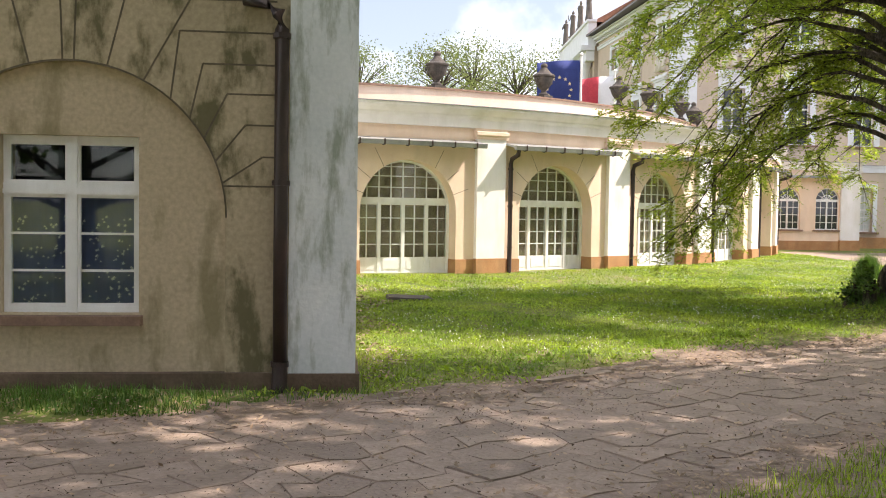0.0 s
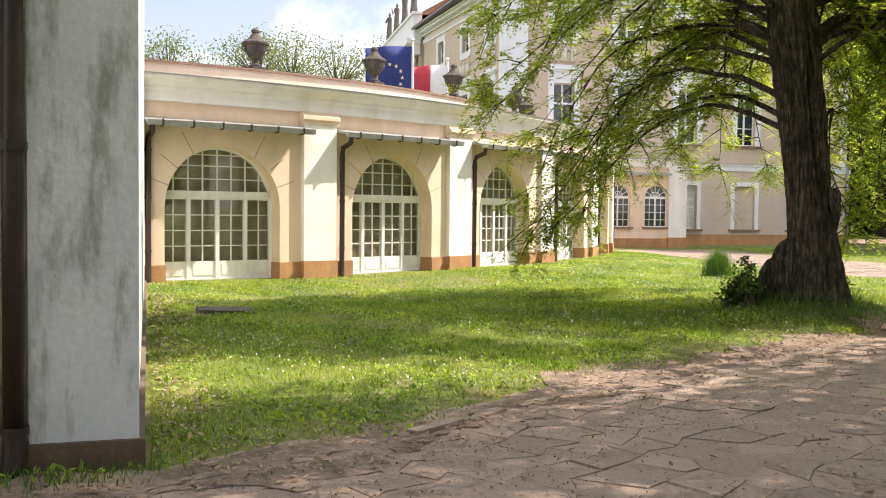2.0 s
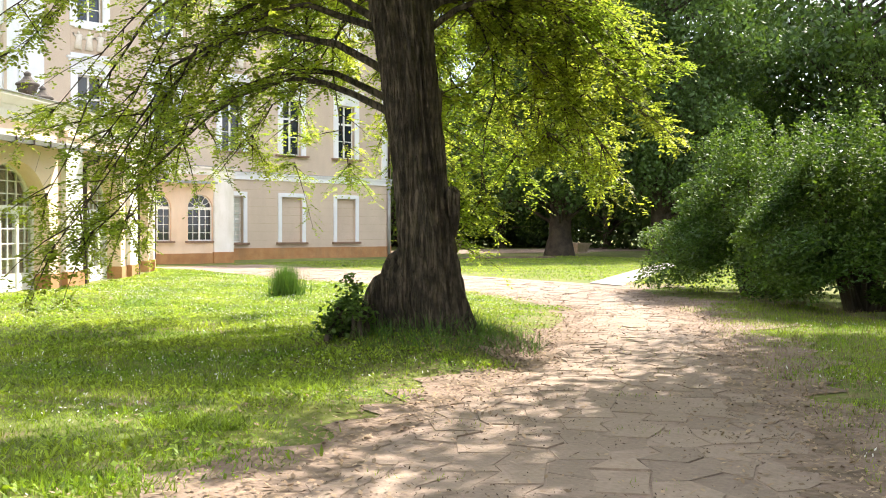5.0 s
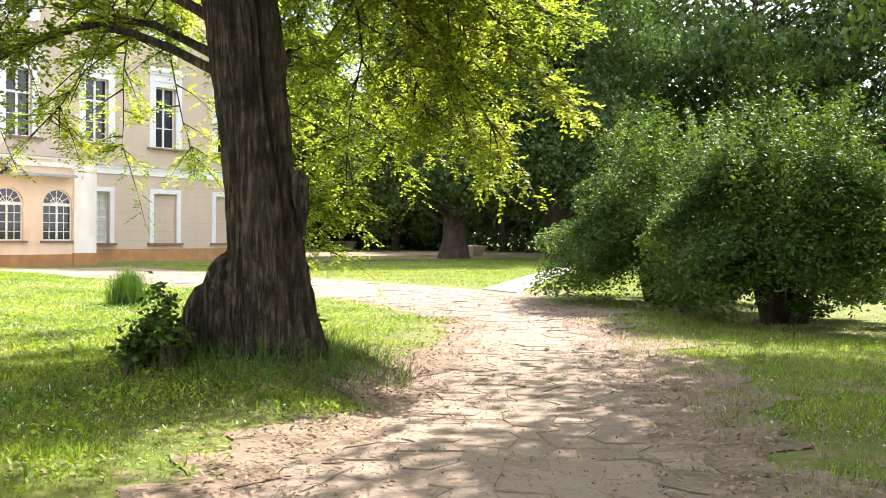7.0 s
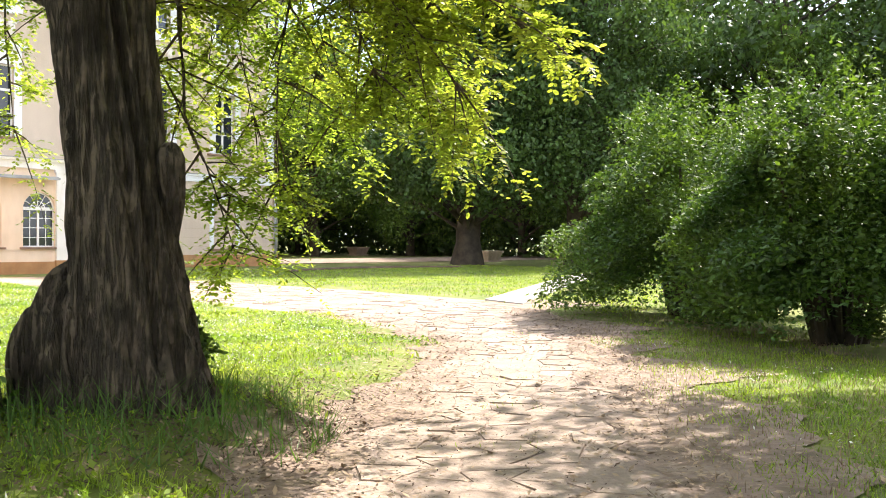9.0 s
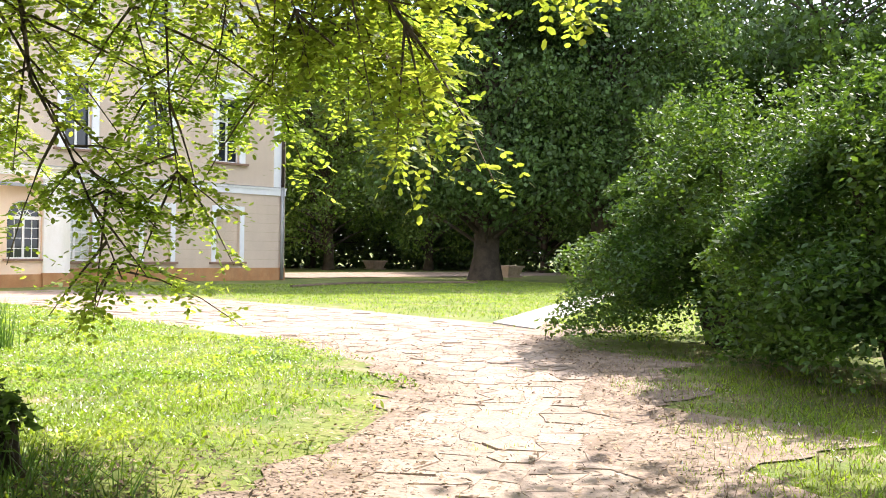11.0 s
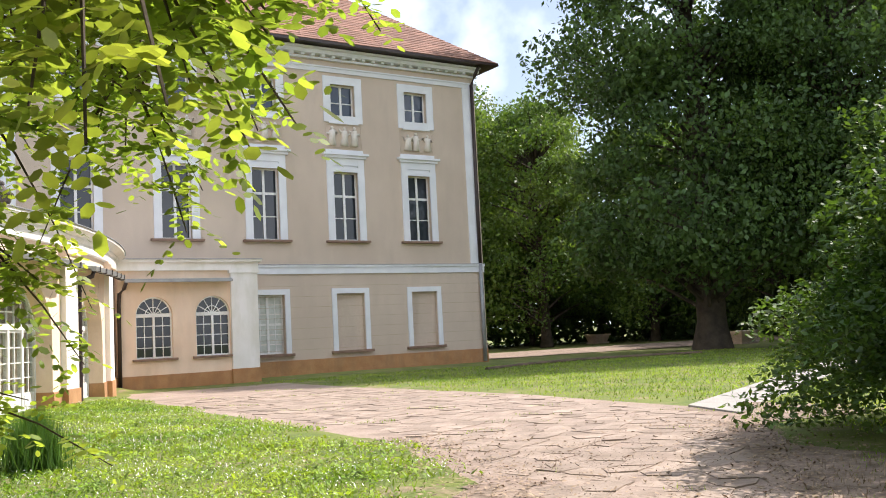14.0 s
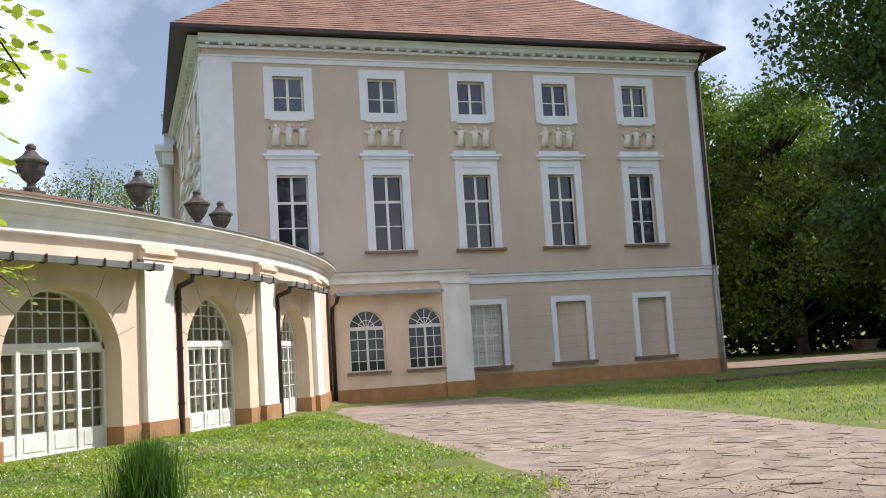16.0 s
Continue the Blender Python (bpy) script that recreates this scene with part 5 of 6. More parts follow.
def locust_tree(label, lean=(-0.085, 0.07)):
    t = thing("tree", Matrix(), label, "tree", "locust trees")
    zs = np.concatenate([np.linspace(-0.3, 1.2, 40), np.linspace(1.24, 9.4, 120)])
    rad = np.interp(zs, [-0.3, 0.0, 0.2, 0.5, 1.0, 1.8, 2.4, 3.0, 3.8, 4.4, 5.2, 9.4], [0.56, 0.44, 0.375, 0.325, 0.29, 0.255, 0.245, 0.26, 0.29, 0.28, 0.22, 0.08])
    b = Build()
    ridged_trunk(b, [(lean[0] * max(z, 0) + 0.03 * math.sin(z * 0.9), lean[1] * max(z, 0), z) for z in zs], rad, 150, 3.3, 0.42)
    b.make("trunk", M_BARK, t, "deeply furrowed grey-brown bark", smooth=True)
    twigs = Build()
    tips, dirs = [], []
    for a0, a1, count, reach, tip, z0 in BOUGHS:
        for k in range(count):
            az = radians(a0 + (a1 - a0) * (k + rng.uniform(0.2, 0.8)) / count)
            L, z1 = rng.uniform(*reach), rng.uniform(*tip)
            zs0 = z0 + rng.uniform(-0.8, 1.0)
            out, side = np.array([math.cos(az), math.sin(az), 0]), np.array([-math.sin(az), math.cos(az), 0])
            w1, w2 = rng.normal(0, 0.10, 2)
            rise = 0.35 + 0.12 * L
            p = []
            for i in range(12):
                s = i / 11
                z = zs0 + (z1 - zs0) * s ** 2.2 + rise * math.sin(math.pi * min(1, s * 1.05))
                q = np.array([lean[0] * zs0, lean[1] * zs0, z]) + out * L * s + side * L * (w1 * math.sin(3 * s) + w2 * math.sin(7 * s) * 0.5)
                p.append(q + (rng.normal(0, 0.035, 3) if i > 1 else 0))
            limb = Build()
            limb.tube(p, [0.05 * (1 - i / 12) ** 1.6 * (0.6 + L / 10) + 0.004 for i in range(12)], 7)
            limb.make("limb", M_BARK, t, smooth=True)
            for j in range(22):
                f = 0.22 + 0.78 * ((j + rng.random()) / 19) if j < 19 else 0.97
                i = min(10, int(f * 11))
                o = p[i] + (p[i + 1] - p[i]) * (f * 11 - i if f < 1 else 1)
                along = unit(p[i + 1] - p[i])
                sg = 1 if j % 2 else -1
                d = unit(along * 0.7 + sg * side * rng.uniform(0.2, 1.0) + rng.normal(0, 0.25, 3) + np.array([0, 0, 0.12]))
                T = rng.uniform(0.4, 1.25) * (1.2 - 0.45 * f)
                drop = rng.uniform(0.05, 0.42)
                twigs.tube([o + d * T * s + np.array([0, 0, -drop * T * s * s]) for s in (0, 0.33, 0.66, 1.0)], [0.012, 0.008, 0.005, 0.003], 4, cap=False)
                m = int(rng.integers(13, 20))
                for n in range(m):
                    s = 0.12 + 0.88 * (n + 0.5) / m
                    q = o + d * T * s + np.array([0, 0, -drop * T * s * s])
                    turn = n * 2.4
                    tips.append(q + rng.normal(0, 0.03, 3))
                    dirs.append(unit(d * 0.45 + side * math.cos(turn) * 0.8 + out * math.sin(turn) * 0.5 + rng.normal(0, 0.25, 3) + np.array([0, 0, 0.1])))
    tagged(twigs.make("twigwork", M_TWIG, t, "thin drooping twigs"), kind="stuff")
    tips, dirs = np.array(tips), np.array(dirs)
    low = tips[:, 2] < 4.6
    pts = compound_leaves(tips[low], dirs[low], rng.uniform(0.15, 0.25, low.sum()), 5, 0.053)
    tagged(fast_mesh("crown", pts, 6, M_LOCUST, t), "bright yellow-green pinnate leaves")
    high = ~low
    pts = compound_leaves(tips[high], dirs[high], rng.uniform(0.16, 0.26, high.sum()), 3, 0.085)
    tagged(fast_mesh("crown", pts.reshape(-1, 6, 3)[:, [0, 1, 3, 5]], 4, M_LOCUST, t), "bright yellow-green pinnate leaves")
    return t


main_tree = locust_tree("old locust tree with furrowed trunk and drooping yellow-green crown")
main_tree.matrix_basis = pose(TREE[0], TREE[1], 0.22)
burl = Build()
for bx, by, top, r, seed in ((-0.28, 0.27, 0.98, 0.20, 9.1), (-0.40, 0.34, 0.70, 0.16, 4.4), (-0.22, 0.42, 0.80, 0.16, 6.7)):
    zs = np.linspace(-0.25, top, 30)
    ridged_trunk(burl, [(bx - 0.05 * math.sin(z * 4), by + 0.06 * z, z) for z in zs], np.interp(zs, [-0.25, 0.1, top * 0.6, top * 0.9, top], [r * 1.35, r * 1.1, r * 0.85, r * 0.55, 0.02]), 48, seed, 1.1)
burl.make("burl", M_BARK, main_tree, "dark rotten burl at the foot", smooth=True)
knot = Build()
zs = np.linspace(1.1, 1.7, 14)
ridged_trunk(knot, [(0.21 - 0.055 * z, -0.25 + 0.045 * z, z) for z in zs], np.interp(zs, [1.1, 1.3, 1.5, 1.63, 1.7], [0.01, 0.05, 0.07, 0.08, 0.03]), 30, 5.0, 0.6)
knot.make("knot", M_BARK, main_tree, "broken branch knot", smooth=True)


def big_tree(label, h, r, base, leaves, size, leaf_mat, bark, trunk_r=0.45, clumps=70, airy=False):
    """A park tree: trunk, limbs, and a crown of many leaves in uneven clumps."""
    t = thing("tree", Matrix(), label, "tree", "park trees")
    b = Build()
    zs = np.linspace(-0.3, h * 0.8, 14)
    ridged_trunk(b, [(0.15 * math.sin(z * 0.3), 0.1 * math.sin(z * 0.4 + 1), z) for z in zs], np.interp(zs, [-0.3, 0.6, h * 0.3, h * 0.8], [trunk_r * 1.5, trunk_r, trunk_r * 0.7, 0.06]), 16, 2.0, 0.12)
    b.make("trunk", bark, t, smooth=True)
    lb = Build()
    pts = []
    for k in range(clumps):
        u = rng.random() ** 0.85
        z = base + (h - base) * u
        prof = math.sin(math.pi * min(1, 0.12 + 0.9 * u) ** 0.8) ** 0.6 if airy else math.sqrt(max(0.08, 1 - ((u - 0.36) / 0.68) ** 2))
        a = rng.uniform(0, 2 * math.pi)
        rad = r * prof * rng.uniform(0.45, 1.0)
        c = np.array([rad * math.cos(a), rad * math.sin(a), z])
        z0 = max(1.5, z - rad * rng.uniform(0.3, 0.7))
        s = np.array([0, 0, min(z0, h * 0.75)])
        lb.tube([s, s * 0.5 + c * 0.5 + np.array([0, 0, 0.05 * rad]), c], [0.11 if not airy else 0.09, 0.06, 0.02], 5, cap=False)
        n = leaves // clumps
        cr = rng.uniform(0.5, 1.0) * r * 0.34
        g = rng.normal(0, 1, (n, 3))
        g = g / np.linalg.norm(g, axis=1, keepdims=True) * (rng.random(n) ** 0.45)[:, None] * cr * np.array([1.15, 1.15, 0.75])
        pts.append(c + g)
    tagged(lb.make("branchwork", bark, t), kind="stuff")
    p = np.concatenate(pts)
    n = len(p)
    d = rng.normal(0, 1, (n, 3)) + np.array([0, 0, -0.4])
    d /= np.linalg.norm(d, axis=1, keepdims=True)
    w = np.cross(d, rng.normal(0, 1, (n, 3)))
    w /= np.linalg.norm(w, axis=1, keepdims=True)
    L = (size * rng.uniform(0.6, 1.3, n))[:, None]
    fast_mesh("crown", np.stack([p, p + d * L * 0.45 + w * L * 0.3, p + d * L, p + d * L * 0.45 - w * L * 0.3], 1), 4, leaf_mat, t)
    return t


dark_tree = big_tree("broad dark green park tree with low hanging crown", 23, 6.0, 3.0, 85000, 0.26, M_DEEP, M_BARKDARK, 0.62, 190)
dark_tree.matrix_basis = pose(40.0, 42.6, 0)
copy_thing(dark_tree, pose(43.6, 38.6, 0, 0, 0, 140)).scale = (0.9,) * 3
wood_tree = big_tree("dark green tree of the wood, some copies unseen sky blockers", 23, 7.6, 3.0, 17000, 0.42, M_DEEP, M_BARKDARK, 0.5, 100)
wood_tree.matrix_basis = pose(60, 36, 0)
mid_tree = big_tree("leafy green park tree at the wood's edge", 17, 5.0, 1.4, 24000, 0.27, M_MID, M_BARKDARK, 0.35, 110)
mid_tree.matrix_basis = pose(40.5, 66, 0)
spring_tree = big_tree("pale spring tree with thin airy crown", 18, 7.5, 5.0, 8000, 0.24, M_SPRING, M_BARKDARK, 0.35, 90, airy=True)
spring_tree.matrix_basis = pose(3, 96, 0)
for x, y, s in ((-13, 98, 1.0), (-5, 94, 0.95), (11, 100, 1.0), (18, 104, 1.1), (-20, 104, 1.1), (7, 110, 1.15), (41.5, 76, 1.08), (46, 74, 1.05)):
    copy_thing(spring_tree, pose(x, y, 0, 0, 0, 50 * x)).scale = (s,) * 3
for x, y, s in ((62, 27, 0.95), (64, 18, 1.05), (66, 46, 1.1), (74, 24, 1.2), (76, 36, 1.2), (70, 60, 1.1), (62, 8, 1.0), (76, 10, 1.1)):
    copy_thing(wood_tree, pose(x, y, 0, 0, 0, 37 * x)).scale = (s,) * 3
# out-of-view copies behind the start, added to cut skylight on pavilion and path
for x, y, s in ((-5, -8.5, 0.9), (5, -9, 0.9), (15, -8, 0.95), (-15, -5, 0.9), (23, -4, 0.9)):
    copy_thing(wood_tree, pose(x, y, 0, 0, 0, 37 * x)).scale = (s,) * 3
for x, y, s in ((55, 76, 1.05), (52, 60, 0.8), (60, 66, 0.95), (57, 33, 0.75), (58, 23, 0.75), (59, 14, 0.75), (56, 42, 0.8), (62, 54, 0.9), (45, 62, 0.9), (37.8, 74, 0.8), (48, 68, 0.95), (66, 70, 1.0), (55, 52, 0.75)):
    copy_thing(mid_tree, pose(x, y, 0, 0, 0, 61 * x)).scale = (s,) * 3


def shrub(label, radii, h, leaves, size, lumps, mat, lift=0.25, lump=(0.22, 0.6), shoots=46):
    """A dense many-stemmed shrub with a lumpy outline and loose shoots on top."""
    t = thing("shrub", Matrix(), label, "shrub", "path shrubs")
    st = Build()
    pts, nrm = [], []
    for k in range(16):
        a, rr = rng.uniform(0, 6.28), rng.uniform(0.05, 0.4)
        e = np.array([radii[0] * 0.6 * math.cos(a), radii[1] * 0.6 * math.sin(a), h * rng.uniform(0.5, 0.8)])
        s = np.array([rr * math.cos(a), rr * math.sin(a), -0.1])
        st = Build()
        st.tube([s, s * 0.6 + e * 0.4 + np.array([0, 0, h * 0.12]), e], [0.07, 0.045, 0.02], 6, cap=False)
        st.make("stem", M_BARKDARK, t)
    for k in range(lumps):
        u, a = rng.random(), rng.uniform(0, 6.28)
        z = lift + (h - lift) * u * 0.86
        prof = math.sqrt(max(0.05, 1 - (max(0, z - h * 0.30) / (h * 0.72)) ** 2))
        q = prof * rng.uniform(0.45, 1.16)
        c = np.array([radii[0] * q * math.cos(a), radii[1] * q * math.sin(a), z])
        n = leaves // lumps
        cr = rng.uniform(*lump)
        g = rng.normal(0, 1, (n, 3))
        g = g / np.linalg.norm(g, axis=1, keepdims=True) * (rng.random(n) ** 0.4)[:, None] * cr * np.array([1.25, 1.25, 0.55])
        g[:, 2] -= 0.35 * (g[:, 0] * math.cos(a) + g[:, 1] * math.sin(a))
        pts.append(c + g)
    for k in range(shoots):
        a, q = rng.uniform(0, 6.28), rng.random() ** 0.5 * 0.75
        o = np.array([radii[0] * q * math.cos(a), radii[1] * q * math.sin(a), h * (0.95 - 0.3 * q * q)])
        L = rng.uniform(0.4, 1.2) * min(1, h / 2.5)
        d = unit(np.array([rng.normal(0, 0.25), rng.normal(0, 0.25), 1.0]))
        s = rng.random(60)
        pts.append(o + d * (s * L)[:, None] + rng.normal(0, 0.07, (60, 3)) * (1.3 - s)[:, None])
    p = np.concatenate(pts)
    p = p[p[:, 2] > 0.12]
    n = len(p)
    d = rng.normal(0, 1, (n, 3)) * np.array([1, 1, 0.5]) + np.array([0.2, 0, -0.25])
    d /= np.linalg.norm(d, axis=1, keepdims=True)
    w = np.cross(d, rng.normal(0, 0.6, (n, 3)) + np.array([0, 0, 1.0]))
    w /= np.linalg.norm(w, axis=1, keepdims=True)
    L = (size * rng.uniform(0.6, 1.3, n))[:, None]
    fast_mesh("foliage", np.stack([p, p + d * L * 0.45 + w * L * 0.26, p + d * L, p + d * L * 0.45 - w * L * 0.26], 1), 4, mat, t)
    return t


shrub("tall dense green shrub with loose upright shoots", (2.0, 2.0), 3.2, 84000, 0.085, 120, M_BUSH, 0.34, (0.24, 0.74), 95).matrix_basis = pose(20.85, 18.85, 0)
shrub("broad dark green shrub beside the path", (1.7, 1.8), 3.0, 74000, 0.085, 115, M_BUSH, 0.3, (0.24, 0.70), 75).matrix_basis = pose(18.5, 15.3, 0)
shrub("small leafy shrub at the foot of the tree", (0.26, 0.26), 0.6, 1500, 0.075, 14, M_BUSH, 0.1, (0.1, 0.2), 3).matrix_basis = pose(TREE[0] - 0.95, TREE[1] + 0.35, 0.12)
shrub("thin leafy undergrowth behind the tree foot", (0.36, 0.36), 0.55, 1500, 0.065, 14, M_BUSH, 0.1, (0.1, 0.2), 4).matrix_basis = pose(TREE[0] + 0.55, TREE[1] + 0.55, 0.12)


# tall shade trees beside the path
shade = big_tree("tall light-leaved tree shading the path", 14.5, 4.8, 6.8, 9000, 0.25, M_MID, M_BARKDARK, 0.3, 42)
shade.matrix_basis = pose(9.8, 7.3, 0)
for x, y, turn, s in ((14.0, 9.0, 100, 0.95), (16.8, 9.6, 200, 0.85), (9.0, 1.0, 300, 1.05), (18.8, 10.4, 30, 0.72), (17.2, 11.2, 250, 0.58), (19.6, 11.7, 140, 0.75)):
    copy_thing(shade, pose(x, y, 0, 0, 0, turn)).scale = (s,) * 3


# ---- undergrowth of the wood ----
def undergrowth():
    """A deep belt of leaves that closes the view under the far trees."""
    n = 130000
    a = rng.uniform(radians(-12), radians(86), n)
    r = 52 + 14 * rng.random(n) + 4 * np.sin(a * 9)
    top = 9.0 + 2.2 * np.sin(a * 13 + 1) + 1.6 * np.sin(a * 31)
    p = np.stack([14 + r * np.cos(a), 22 + r * np.sin(a), top * rng.random(n) ** 0.8], 1)
    p = p[~((p[:, 0] < 33) & (p[:, 1] < 90))]
    n = len(p)
    d = rng.normal(0, 1, (n, 3))
    d /= np.linalg.norm(d, axis=1, keepdims=True)
    w = np.cross(d, rng.normal(0, 1, (n, 3)))
    w /= np.linalg.norm(w, axis=1, keepdims=True)
    L = rng.uniform(0.3, 0.7, n)[:, None]
    ob = fast_mesh("undergrowth", np.stack([p, p + d * L * 0.5 + w * L * 0.33, p + d * L, p + d * L * 0.5 - w * L * 0.33], 1), 4, M_DEEP)
    tagged(ob, "dense dark green undergrowth of the wood", "undergrowth", kind="stuff")


undergrowth()

# ---- planters ----
def planter(x, y):
    p = thing("planter", pose(x, y, 0.02) @ Matrix.Scale(0.72, 4), "low square reddish stone planter on the lawn", "planter", "park planters")
    b = Build()
    b.box(-0.75, 0.75, -0.75, 0.75, -0.05, 0.12)
    n = len(b.v)
    b.v += [(-0.6, -0.6, 0.12), (0.6, -0.6, 0.12), (0.6, 0.6, 0.12), (-0.6, 0.6, 0.12), (-0.8, -0.8, 0.72), (0.8, -0.8, 0.72), (0.8, 0.8, 0.72), (-0.8, 0.8, 0.72)]
    b.f += [(n, n + 1, n + 5, n + 4), (n + 1, n + 2, n + 6, n + 5), (n + 2, n + 3, n + 7, n + 6), (n + 3, n, n + 4, n + 7)]
    b.make("body", M_PLANTER, p)
    c = Build()
    c.box(-0.88, 0.88, -0.88, 0.88, 0.72, 0.86)
    c.make("rim", M_PLANTER, p)


planter(45.3, 46.2)
planter(50.4, 63.8)

# ---- kerb stones along the path ----
kerb = thing("kerb", Matrix(), "worn half-buried kerb stones along the lawn", "kerb", kind="structure")
KERB_LINE = [(0.5, 8.95), (1.76, 9.55), (3.16, 10.7), (4.4, 11.6)]
stone = Build()
stone.v = [(-0.26, -0.07, -0.1), (0.26, -0.07, -0.1), (0.26, 0.07, -0.1), (-0.26, 0.07, -0.1), (-0.25, -0.06, 0.05), (0.25, -0.055, 0.055), (0.25, 0.06, 0.05), (-0.25, 0.055, 0.045)]
stone.f = [(0, 1, 5, 4), (1, 2, 6, 5), (2, 3, 7, 6), (3, 0, 4, 7), (4, 5, 6, 7)]
ks = stone.make("kerb_stone", M_KERB, kerb)
rr = random.Random(8)
count = 0
for (xa, ya), (xb, yb) in zip(KERB_LINE, KERB_LINE[1:]):
    L, a = math.hypot(xb - xa, yb - ya), math.atan2(yb - ya, xb - xa)
    for i in range(int(L / 0.54)):
        m = Matrix.Translation((xa + (xb - xa) * (i + 0.5) * 0.54 / L, ya + (yb - ya) * (i + 0.5) * 0.54 / L, rr.uniform(-0.05, -0.015))) @ Matrix.Rotation(a + rr.uniform(-0.06, 0.06), 4, "Z")
        if count == 0:
            ks.matrix_basis = m
        else:
            o = new("kerb_stone", ks.data)
            o.parent, o.matrix_basis = kerb, m
        count += 1


# ---- grass, clover and litter ----
def blades(name, x, y, h, w, mat, label, bend=0.5):
    n = len(x)
    z = height(x, y) - 0.012
    a = rng.uniform(0, 2 * math.pi, n)
    wx, wy = np.cos(a) * w, np.sin(a) * w
    b = rng.normal(0, bend, n) * h
    a2 = rng.uniform(0, 2 * math.pi, n)
    tip = np.stack([x + np.cos(a2) * b, y + np.sin(a2) * b, z + h], 1)
    v = np.stack([np.stack([x - wx, y - wy, z], 1), np.stack([x + wx, y + wy, z], 1), tip], 1)
    return tagged(fast_mesh(name, v, 3, mat), label, "grass", kind="stuff")


def patch(x, y, s, k=0.0):
    return np.sin(x * s + k) * np.sin(y * s * 1.2 + 1.7 * k) + 0.6 * np.sin(x * s * 2.3 + y * s * 1.9 + k)


def lawn_points(n, x0, x1, y0, y1):
    x, y = rng.uniform(x0, x1, n), rng.uniform(y0, y1, n)
    keep = ~inside(PATH_AREA, x, y) & ~inside(WALKWAY, x, y)
    keep &= np.hypot(x - CENTRE[0], y - CENTRE[1]) > R_FRONT + 0.05
    px, py = (x - 0.46), (y - 9.40)
    u, v = px * math.cos(radians(5)) + py * math.sin(radians(5)), -px * math.sin(radians(5)) + py * math.cos(radians(5))
    keep &= ~((u < 0.06) & (v > -0.06) & (v < 15))
    keep &= ~((x > 16) & (y > 42.0))
    keep &= np.hypot(x - TREE[0], y - TREE[1]) > 0.5
    d = np.minimum(to_line(PATH_LEFT, x, y), to_line(PATH_RIGHT, x, y))
    keep &= rng.random(n) < np.clip(0.10 + d / 1.5 + 0.32 * patch(x, y, 1.1), 0, 1)
    return x[keep], y[keep], d[keep]


x, y, d = lawn_points(200000, -0.5, 17, 9, 19)
blades("grass", x, y, rng.uniform(0.02, 0.06, len(x)) * (1 + 0.35 * patch(x, y, 0.9, 2)), rng.uniform(0.003, 0.007, len(x)), M_GRASS, "short fresh green grass of the lawn", 0.9)
x, y, d = lawn_points(130000, -1, 17, 18, 41)
blades("grass", x, y, rng.uniform(0.025, 0.065, len(x)) * (1 + 0.3 * patch(x, y, 0.7, 1)), rng.uniform(0.006, 0.012, len(x)), M_GRASS, "sunlit short grass before the arcade", 0.9)
x, y, d = lawn_points(36000, 2, 22, 3, 22)
keep = (y < x * 0.95 + 5.0)
blades("grass", x[keep], y[keep], rng.uniform(0.02, 0.06, keep.sum()), rng.uniform(0.004, 0.008, keep.sum()), M_GRASS, "thin grass on the dusty verge", 0.8)
x, y, d = lawn_points(70000, 20, 40, 20, 45)
blades("grass", x, y, rng.uniform(0.03, 0.07, len(x)), rng.uniform(0.008, 0.016, len(x)), M_GRASS, "mown park grass beyond the walkway", 0.9)
x, y, d = lawn_points(9000, -4, 0.6, 8.3, 9.5)
blades("grass", x, y, rng.uniform(0.04, 0.12, len(x)), rng.uniform(0.004, 0.008, len(x)), M_REED, "weedy grass strip along the pavilion wall")
# longer tufts at the tree foot and lawn edge
a, q = rng.uniform(0, 6.28, 1500), rng.uniform(0.42, 1.3, 1500)
x, y = TREE[0] + q * np.cos(a), TREE[1] + q * np.sin(a)
keep = ~inside(PATH_AREA, x, y)
blades("grass", x[keep], y[keep], rng.uniform(0.10, 0.30, keep.sum()), rng.uniform(0.004, 0.007, keep.sum()), M_REED, "long grass round the tree foot", 0.9)
x, y, d = lawn_points(60000, 3, 9, 10, 15)
keep = (patch(x, y, 2.6, 4) > 0.75) & (d < 2.5) & (y > x * 0.62 + 8.6)
blades("grass", x[keep], y[keep], rng.uniform(0.05, 0.11, keep.sum()), rng.uniform(0.004, 0.008, keep.sum()), M_GRASS, "taller grass tufts at the lawn edge", 1.0)
# lush corner beside the path and dry stalks on the verge
x, y = rng.uniform(1.5, 7.0, 26000), rng.uniform(3.2, 8.8, 26000)
keep = ~inside(PATH_AREA, x, y) & (y < x * 0.75 + 4.6) & (to_line(PATH_RIGHT, x, y) > 0.08 + 0.2 * rng.random(26000))
blades("grass", x[keep], y[keep], rng.uniform(0.05, 0.14, keep.sum()), rng.uniform(0.004, 0.007, keep.sum()), M_GRASS, "lush grass corner beside the flagstones")
x, y = rng.uniform(6, 20, 22000), rng.uniform(8, 19, 22000)
keep = ~inside(PATH_AREA, x, y) & (y < x * 0.95 + 3.0) & (to_line(PATH_RIGHT, x, y) < 3.0)
blades("grass", x[keep], y[keep], rng.uniform(0.03, 0.10, keep.sum()), rng.uniform(0.003, 0.006, keep.sum()), M_DRY, "dry straw-coloured grass on the verge")
x, y = rng.uniform(7, 19, 60000), rng.uniform(8, 19, 60000)
dr = to_line(PATH_RIGHT, x, y)
keep = ~inside(PATH_AREA, x, y) & (y < x * 0.95 + 3.0) & (dr < 2.6) & (patch(x, y, 1.6, 2.2) + 0.4 * patch(x, y, 4.7, 1) + 0.45 * dr > 0.75)
